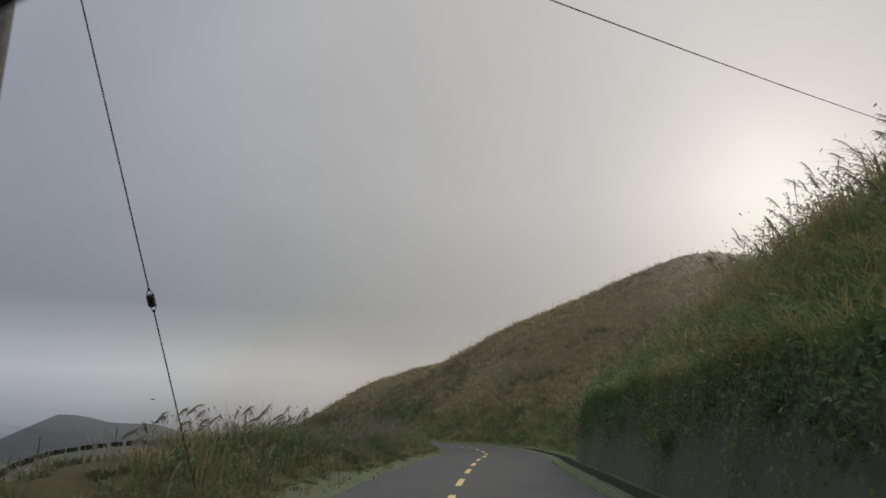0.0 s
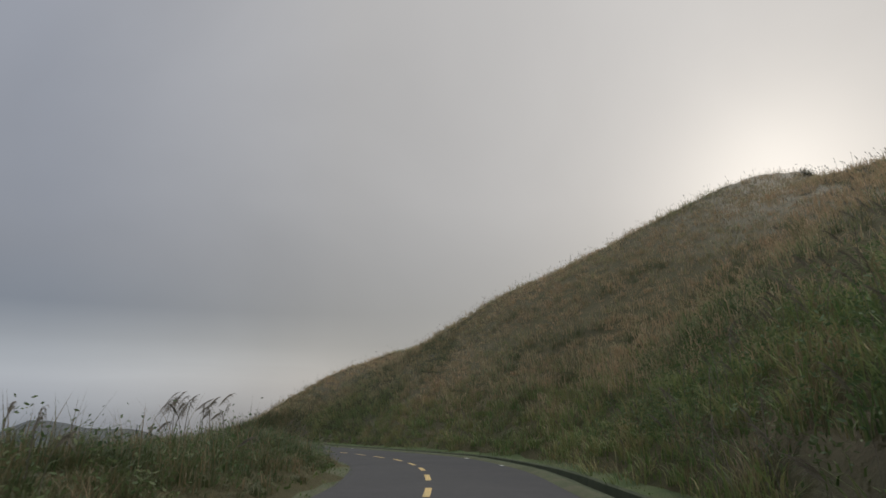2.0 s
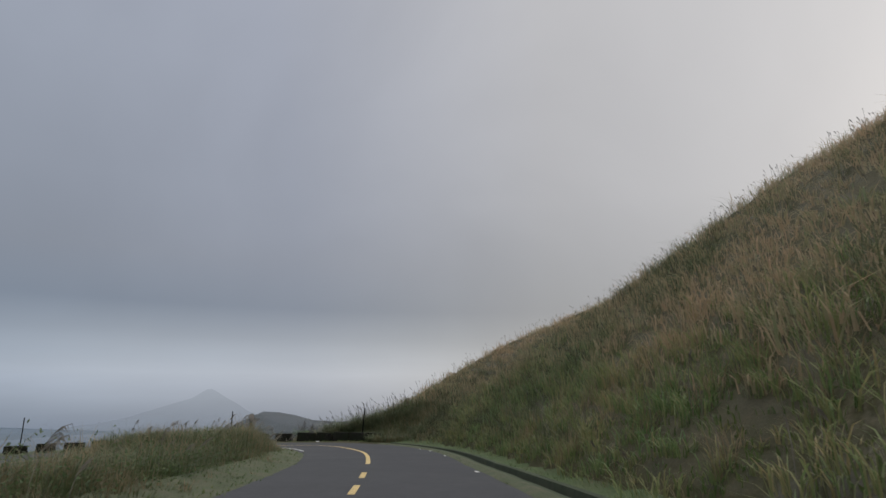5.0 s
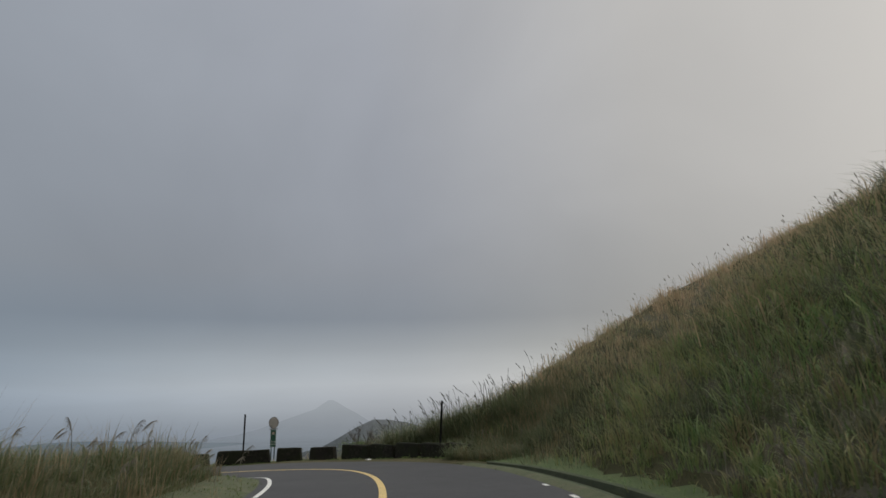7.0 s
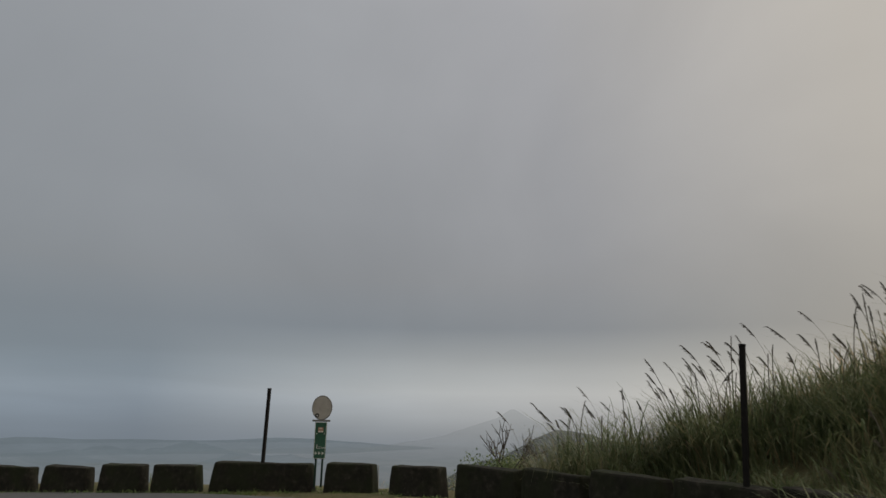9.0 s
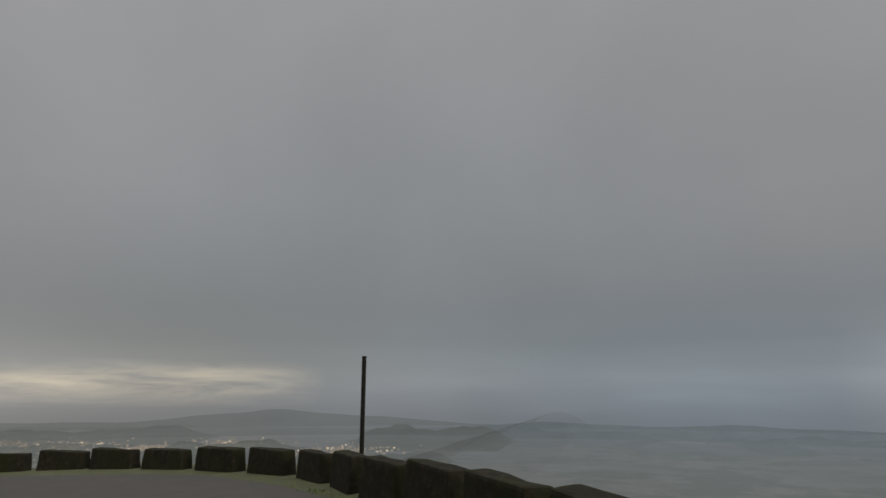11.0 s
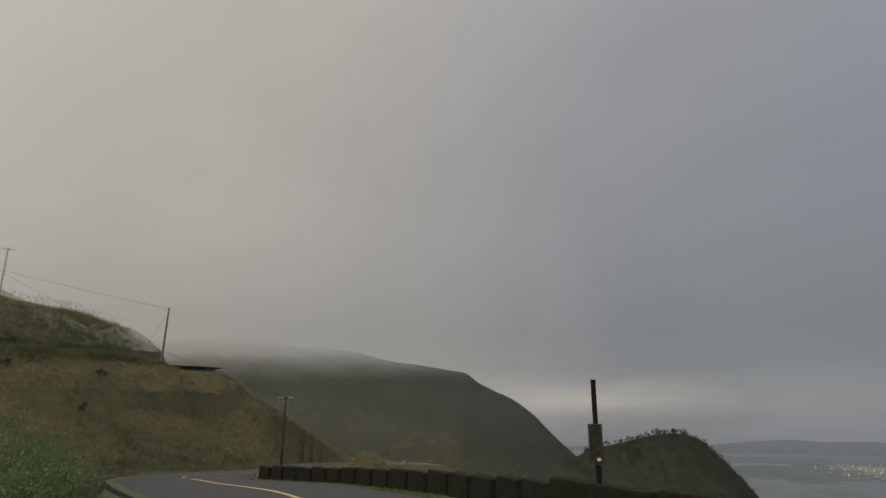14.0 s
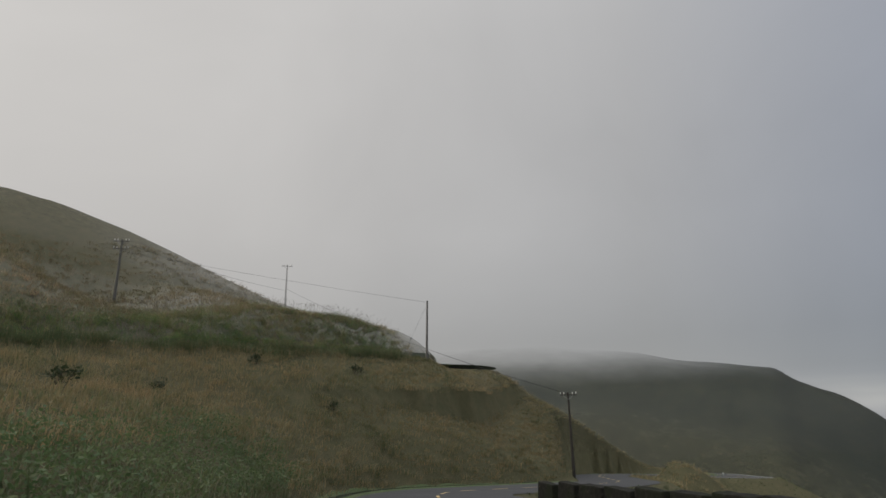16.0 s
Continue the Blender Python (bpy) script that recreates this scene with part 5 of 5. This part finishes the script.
def town():
    rs = np.random.RandomState(6)
    base = thing("distant_town", (0, 0, 0), "hazy distant town, some buildings painted bright as if sunlit", "town")
    groups = {"town": [], "town_painted_lit": []}
    for _ in range(1700):
        c = rs.choice(6, p=[0.3, 0.2, 0.15, 0.15, 0.1, 0.1])
        yaw = radians(rs.normal((147, 139, 134, 128, 121, 112)[c], (2.6, 1.2, 2.2, 1.0, 2.0, 2.5)[c]))
        d_ = rs.normal((3000, 3150, 2800, 2600, 2700, 2350)[c], (160, 60, 200, 60, 150, 120)[c])
        w, h = rs.uniform(2.5, 8), rs.uniform(2.5, 7) * (2.5 if rs.uniform() < 0.05 else 1)
        groups["town_painted_lit" if rs.uniform() < 0.12 else "town"].append((-math.sin(yaw) * d_, math.cos(yaw) * d_, w, rs.uniform(4, 9), h))
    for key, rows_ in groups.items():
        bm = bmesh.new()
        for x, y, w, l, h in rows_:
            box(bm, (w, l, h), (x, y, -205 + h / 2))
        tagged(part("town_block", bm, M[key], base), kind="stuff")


town()


# ---------------------------------------------------------------- shrubs
def shrub(at, size, label, leaves=260, seed=1, bare=False, leaf=0.09, mat="leaf"):
    rs = np.random.RandomState(seed)
    t = thing("shrub", at, label, "shrub")
    bm = bmesh.new()
    tips = []

    def grow(a, way, length, r, depth):
        b = a + way * length
        rod(bm, a, b, r, max(r * 0.65, 0.0045), 5)
        if depth == 0:
            tips.append(b)
            return
        for _ in range(3):
            w = (way + Vector(rs.normal(0, 0.55, 3)) + Vector((0, 0, 0.15))).normalized()
            grow(b, w, length * rs.uniform(0.55, 0.85), max(r * 0.65, 0.005), depth - 1)

    for _ in range(4):
        grow(Vector((0, 0, -0.1)), Vector((rs.normal(0, 0.4), rs.normal(0, 0.4), 1)).normalized(), size * 0.36, 0.016 * size, 2 if not bare else 3)
    part("branches", bm, M["bark"], t)
    if not bare:
        c = np.array([tips[rs.randint(len(tips))] for _ in range(leaves)]) + rs.normal(0, 0.11 * size, (leaves, 3))
        a, b = rs.normal(0, 1, (leaves, 3)), rs.normal(0, 1, (leaves, 3))
        a = a / np.linalg.norm(a, axis=1, keepdims=True) * leaf * size
        b = b / np.linalg.norm(b, axis=1, keepdims=True) * leaf * 0.55 * size
        v = np.stack([c - a, c + b, c + a, c - b], 1).reshape(-1, 3)
        q = np.arange(leaves * 4).reshape(-1, 4)
        crown = new("leaves", tri_mesh("leaves", v, q, M[mat]))
        crown.parent = t
    return t


shrub(on(-8.3, 59.2), 1.05, "dark leafy shrub in the verge grass", 320, 2)
shrub(on(-11.5, 60.5), 0.9, "small dark shrub among dry grass", 220, 3)
shrub(on(-30.9, 108.7), 2.35, "bare twiggy shrub behind the guard stones", 0, 4, True)
shrub(on(-30.95, 108.55), 1.45, "low leafy bush at the foot of the bare shrub", 1600, 7, leaf=0.03, mat="brush")
shrub(on(-30.25, 109.5), 1.45, "low leafy bush beside the bare twigs", 1600, 8, leaf=0.03, mat="brush")


# tall clumps where the guard stones meet the hill
k = 210
u = rng.uniform(0, 1, k)
tx, ty = -17.5 - 10.5 * u + rng.normal(0, 0.5, k), 105.6 + 1.9 * np.sin(u * 2.6) + rng.uniform(-0.2, 1.6, k)
clump = np.c_[tx, ty, terrain(tx, ty)[0]]
th = rng.uniform(1.1, 1.9, k) * np.interp(tx, [-28.5, -27.3, -24, -18], [0.9, 1.3, 1.2, 0.95])
dry = rng.uniform(0, 1, k) < 0.4
u = rng.uniform(0, 1, 90)
fx, fy = -16.2 - 5.6 * u + rng.normal(0, 0.2, 90), 102.3 + 2.2 * u + rng.uniform(-0.7, 1.0, 90)
front = np.c_[fx, fy, terrain(fx, fy)[0]]
grass_object("stone_end_grass", [arching(clump, th * 1.0, rng, 30, 0.012), arching(front, rng.uniform(0.8, 1.3, len(front)), rng, 34, 0.012)], M["sword"], "tall arching sword grass clumps behind the last stones")
grass_object("stone_end_dry_grass", [arching(clump[dry], th[dry] * 0.8, rng, 14, 0.010)], M["brown"], "dry brown leaves among the tall sword grass")
stalk = clump[rng.randint(0, k, 110)] + np.c_[rng.normal(0, 0.25, (110, 2)), np.zeros(110)]
tall = rng.uniform(1.45, 2.3, len(stalk))
grass_object("stone_end_plumes", [plumes(stalk, tall, rng, 0.1, 4.0, 0.5)], M["head"], "tall feathery plumes above the last guard stones")

# short turf at the foot of the stones
k = 2300
at = rng.uniform(0, RS[-1], k)
px, py, pz = [np.interp(at, RS, RLINE[:, j]) for j in range(3)]
gx, gy = np.gradient(RLINE[:, 0]), np.gradient(RLINE[:, 1])
nx, ny = np.interp(at, RS, -gy / np.hypot(gx, gy)), np.interp(at, RS, gx / np.hypot(gx, gy))
off = rng.uniform(0.15, 0.75, k) * np.where(rng.uniform(0, 1, k) < 0.8, 1, -1)
turf = np.c_[px + nx * off, py + ny * off, pz + 0.02]
grass_object("foot_turf", [blades(turf, rng.uniform(0.08, 0.24, k), 1.1, rng, 11, 0.012, 2, 0.9)], M["turf"], "short green turf and weeds at the foot of the stones")


def stations(st):
    """Samples of the road at the given stations."""
    return np.clip(np.searchsorted(S, st), 0, len(S) - 1)


def leaf_mass(name, centres, size, per, leaf, mat, label, rs):
    """Clumps of small loose leaves; size: each clump's spread, leaf: half a leaf's usual length."""
    m = len(centres) * per
    c = np.repeat(centres, per, 0) + rs.normal(0, 1, (m, 3)) * np.repeat(size, per)[:, None]
    a, b = rs.normal(0, 1, (m, 3)), rs.normal(0, 1, (m, 3))
    a = a / np.linalg.norm(a, axis=1, keepdims=True) * leaf * rs.uniform(0.6, 1.4, (m, 1))
    b = b / np.linalg.norm(b, axis=1, keepdims=True) * leaf * rs.uniform(0.3, 0.7, (m, 1))
    v = np.stack([c - a, c + b, c + a, c - b], 1).reshape(-1, 3)
    ob = new(name, tri_mesh(name, v, np.arange(m * 4).reshape(-1, 4), mat))
    return tagged(ob, label, "brush", kind="stuff")


# creeper and grass hanging over the retaining wall
def wall_creeper():
    rs = np.random.RandomState(15)
    n = 24000
    lo, hi = s_at(-0.6, -2), S_WALL
    st = rs.uniform(lo, hi, n)
    i = np.clip(np.searchsorted(S, st), 0, len(S) - 1)
    reach = 0.75 + 1.0 * np.abs(np.sin(st * 0.55) * np.sin(st * 1.31 + 1)) + 0.25 * np.sin(st * 3.1)
    drop = np.abs(rs.normal(0, 1, n)) * reach * 0.8
    h = 2.65 - np.minimum(drop, 2.6)
    o = HALF_R[i] + 1.14 + 0.49 * h / 2.45 - rs.uniform(0.01, 0.16, n)
    c = np.c_[LINE[i, :2] + RIGHT[i] * o[:, None] + rs.normal(0, 0.2, (n, 1)) * TAN[i], LINE[i, 2] + h]
    a, b = rs.normal(0, 1, (n, 3)), rs.normal(0, 1, (n, 3))
    a = a / np.linalg.norm(a, axis=1, keepdims=True) * rs.uniform(0.04, 0.085, (n, 1))
    b = b / np.linalg.norm(b, axis=1, keepdims=True) * rs.uniform(0.02, 0.042, (n, 1))
    side = np.c_[RIGHT[i], np.zeros(n)]
    a -= 0.75 * (a * side).sum(1, keepdims=True) * side
    b -= 0.75 * (b * side).sum(1, keepdims=True) * side
    v = np.stack([c - a, c + b, c + a, c - b], 1).reshape(-1, 3)
    ob = new("wall_creeper", tri_mesh("wall_creeper", v, np.arange(n * 4).reshape(-1, 4), M["creeper"]))
    tagged(ob, "dark green creeper hanging over the concrete wall", "creeper", kind="stuff")
    # leafy brush on the bank above
    q = 1700
    i = stations(rs.uniform(lo, hi + 16, q))
    p = LINE[i, :2] + RIGHT[i] * (HALF_R[i] + 2.35 + 5.5 * rs.uniform(0, 1, q) ** 1.2)[:, None]
    size = rs.uniform(0.3, 0.75, q)
    leaf_mass("bank_brush", np.c_[p, terrain(p[:, 0], p[:, 1])[0] + size * 0.7], size * 0.55, 26, 0.055, M["brush"], "leafy green brush growing between the bank grasses", rs)
    # in the verge on the valley side
    q = 1150
    i = stations(rs.uniform(lo - 4, s_at(-9.0, 79.1), q))
    p = LINE[i, :2] - RIGHT[i] * (HALF_L[i] + 0.9 + 3.4 * rs.uniform(0, 1, q) ** 1.1)[:, None]
    p = p[(p[:, 0] > -4.4) | (p[:, 1] > 11.8)]
    size = rs.uniform(0.22, 0.6, len(p))
    leaf_mass("verge_brush", np.c_[p, terrain(p[:, 0], p[:, 1])[0] + size * 0.6], size * 0.55, 26, 0.042, M["brush"], "dark leafy brush between the verge grasses", rs)
    # masses that bulge over the wall top
    q = 520
    st = rs.uniform(lo, hi - 1.5, q)
    i = stations(st)
    h = rs.uniform(1.5, 3.1, q) + 0.35 * np.sin(st * 0.9)
    p = LINE[i, :2] + RIGHT[i] * (HALF_R[i] + 1.14 + 0.2 * h + rs.uniform(-0.12, 0.25, q))[:, None]
    leaf_mass("wall_brush", np.c_[p, LINE[i, 2] + h], rs.uniform(0.11, 0.25, q), 60, 0.057, M["brush"], "dark green brush bulging over the wall top", rs)
    # at the foot of the lower slope, behind the gutter
    q = 900
    i = stations(rs.uniform(s_at(-44.1, 78), s_at(-25, 39.5), q))
    p = LINE[i, :2] - RIGHT[i] * (HALF_L[i] + 1.9 + 4.2 * rs.uniform(0, 1, q) ** 1.5)[:, None]
    size = rs.uniform(0.25, 0.7, q) * (1 + 0.5 * lumps(p[:, 0], p[:, 1], 4, 77))
    leaf_mass("slope_foot_brush", np.c_[p, terrain(p[:, 0], p[:, 1])[0] + size * 0.5], size * 0.5, 30, 0.055, M["brush"], "dark green brush at the foot of the lower slope", rs)
    i = stations(rs.uniform(lo, hi, 420))
    root = np.c_[LINE[i, :2] + RIGHT[i] * (HALF_R[i] + 2.05)[:, None], LINE[i, 2] + 2.45]
    grass_object("wall_top_grass", [blades(root, rs.uniform(0.7, 1.3, 420), 1.5, rs, 20, 0.012, 3, 0.5)], M["lush"], "green grass drooping over the wall top")


wall_creeper()


# woods on the hills across the valley
def far_woods():
    rs = np.random.RandomState(23)
    # the wooded knoll
    x = np.clip(rs.normal(-122, 26, 1500), -185, -88)
    y = rs.normal(-186, 24, 1500)
    n, per = len(x), 16
    size = rs.uniform(0.3, 0.7, 1500) * np.where(rs.rand(n) < 0.14, rs.uniform(1.4, 2.6, n), 1.0)
    z = terrain(x, y)[0] - size * 0.15
    c = np.repeat(np.c_[x, y, z], per, 0) + rs.normal(0, 0.36, (n * per, 3)) * np.repeat(size, per)[:, None] * (1, 1, 1.1) + np.c_[np.zeros((n * per, 2)), np.repeat(size * 0.7, per)]
    m = n * per
    a, b = rs.normal(0, 1, (m, 3)), rs.normal(0, 1, (m, 3))
    a *= (0.33 * np.repeat(size, per) / np.linalg.norm(a, axis=1))[:, None]
    b *= (0.22 * np.repeat(size, per) / np.linalg.norm(b, axis=1))[:, None]
    v = np.stack([c - a, c + b, c + a, c - b], 1).reshape(-1, 3)
    ob = new("far_woods", tri_mesh("far_woods", v, np.arange(m * 4).reshape(-1, 4), M["woods"]))
    tagged(ob, "scrubby dark woods on the hills across the valley", "woods", kind="stuff")


far_woods()


# low growth that fills the bank's foot and the verges
def low_growth():
    rs = np.random.RandomState(41)
    n = 7000
    st = rs.uniform(s_at(-0.6, -6), S_HILL0 + 4, n)
    i = np.clip(np.searchsorted(S, st), 0, len(S) - 1)
    walled = S[i] < S_WALL
    o = HALF_R[i] + np.where(walled, rs.uniform(0.02, 0.3, n), 1.25 + 5.0 * rs.uniform(0, 1, n) ** 1.3)
    p = LINE[i, :2] + RIGHT[i] * o[:, None]
    z = np.maximum(terrain(p[:, 0], p[:, 1])[0], LINE[i, 2] + np.where(o - HALF_R[i] < 0.4, 0.02, np.where(o - HALF_R[i] < 2.45, 0.1, -9)))
    h = rs.uniform(0.15, 0.4, n) * np.where(o - HALF_R[i] < 1.85, 0.45, 1.1)
    grass_object("foot_growth", [blades(np.c_[p, z], h, 1.2, rs, 5, 0.018, 2, 1.0)], M["turf"], "low bright green growth at the foot of the bank")
    n = 4500
    st = rs.uniform(s_at(-0.6, -2), s_at(-38, 59), n)
    i = np.clip(np.searchsorted(S, st), 0, len(S) - 1)
    o = -HALF_L[i] - rs.uniform(0.0, 1.3, n)
    p = LINE[i, :2] + RIGHT[i] * o[:, None]
    z = np.maximum(terrain(p[:, 0], p[:, 1])[0], LINE[i, 2] + 0.17 * (-o - HALF_L[i]) - 0.01)
    grass_object("verge_turf", [blades(np.c_[p, z], rs.uniform(0.06, 0.22, n), 1.2, rs, 5, 0.019, 2, 1.6)], M["turf"], "short green turf beside the asphalt edge")
    n = 900
    st = rs.uniform(s_at(-0.6, -2), S_HILL0, n)
    i = np.clip(np.searchsorted(S, st), 0, len(S) - 1)
    p = LINE[i, :2] + RIGHT[i] * (HALF_R[i] + rs.uniform(0.0, 0.40, n))[:, None]
    grass_object("kerb_turf", [blades(np.c_[p, LINE[i, 2] + 0.03], rs.uniform(0.04, 0.13, n), 1.0, rs, 14, 0.009, 2, 1.2)], M["turf"], "sparse turf between asphalt and gutter")


low_growth()
shrub(on(34.0, 76.0), 1.2, "small dark bush on the hill crest", 260, 7)


def delineator(at):
    t = thing("delineator_post", at, "white reflector post beside the far lower road", "post")
    bm = bmesh.new()
    rod(bm, (0, 0, -0.2), (0, 0, 0.95), 0.06, 0.055, 10)
    part("shaft", bm, M["steel"], t)
    bm = bmesh.new()
    rod(bm, (0, 0, 0.95), (0, 0, 1.25), 0.10, 0.09, 12)
    part("reflector", bm, M["letter"], t, "round white reflector")


delineator(on(-27.5, -57.5))


def paper_scrap(at, turn):
    """A crumpled pale scrap lying on the asphalt."""
    rs = random.Random(5)
    bm = bmesh.new()
    bmesh.ops.create_grid(bm, x_segments=5, y_segments=4, size=0.5)
    for v in bm.verts:
        v.co = Vector((v.co.x * 0.30 + rs.uniform(-0.015, 0.015), v.co.y * 0.18 + rs.uniform(-0.015, 0.015), 0.015 + rs.uniform(0, 0.05)))
    bmesh.ops.solidify(bm, geom=bm.faces[:], thickness=0.004)
    ob = part("paper_scrap", bm, M["letter"])
    ob.matrix_world = pose(*at, 0, 0, turn)
    tagged(ob, "crumpled pale scrap lying on the asphalt", "litter")


paper_scrap((-26.3, 104.0, -6.06), 30)

for i, (sx, sy) in enumerate(((-11.7, 45.0), (-8.9, 24.8), (-12.1, 18.7), (-12.2, 31.6), (-6.5, 33.5), (-16.0, 52.5))):
    shrub(on(sx, sy), 0.85 + 0.15 * (i % 3), "low dark shrub in the grass of the slope", 150, 20 + i)

# dry weeds behind the stones of the lower road
k = 80
at = rng.uniform(row_at(-50.1, 79.5), row_at(-44.5, 62), k)
px, py, pz = [np.interp(at, RS, RLINE[:, j]) for j in range(3)]
nx, ny = np.interp(at, RS, -gy / np.hypot(gx, gy)), np.interp(at, RS, gx / np.hypot(gx, gy))
off = -rng.uniform(0.35, 1.1, k)
weeds = np.c_[px + nx * off, py + ny * off, pz - 0.05]
grass_object("stone_weeds", [blades(weeds, rng.uniform(0.5, 1.1, k), 0.9, rng, 22, 0.007, 3, 0.3)], M["brown"], "dry brown weeds behind the stones of the lower road")
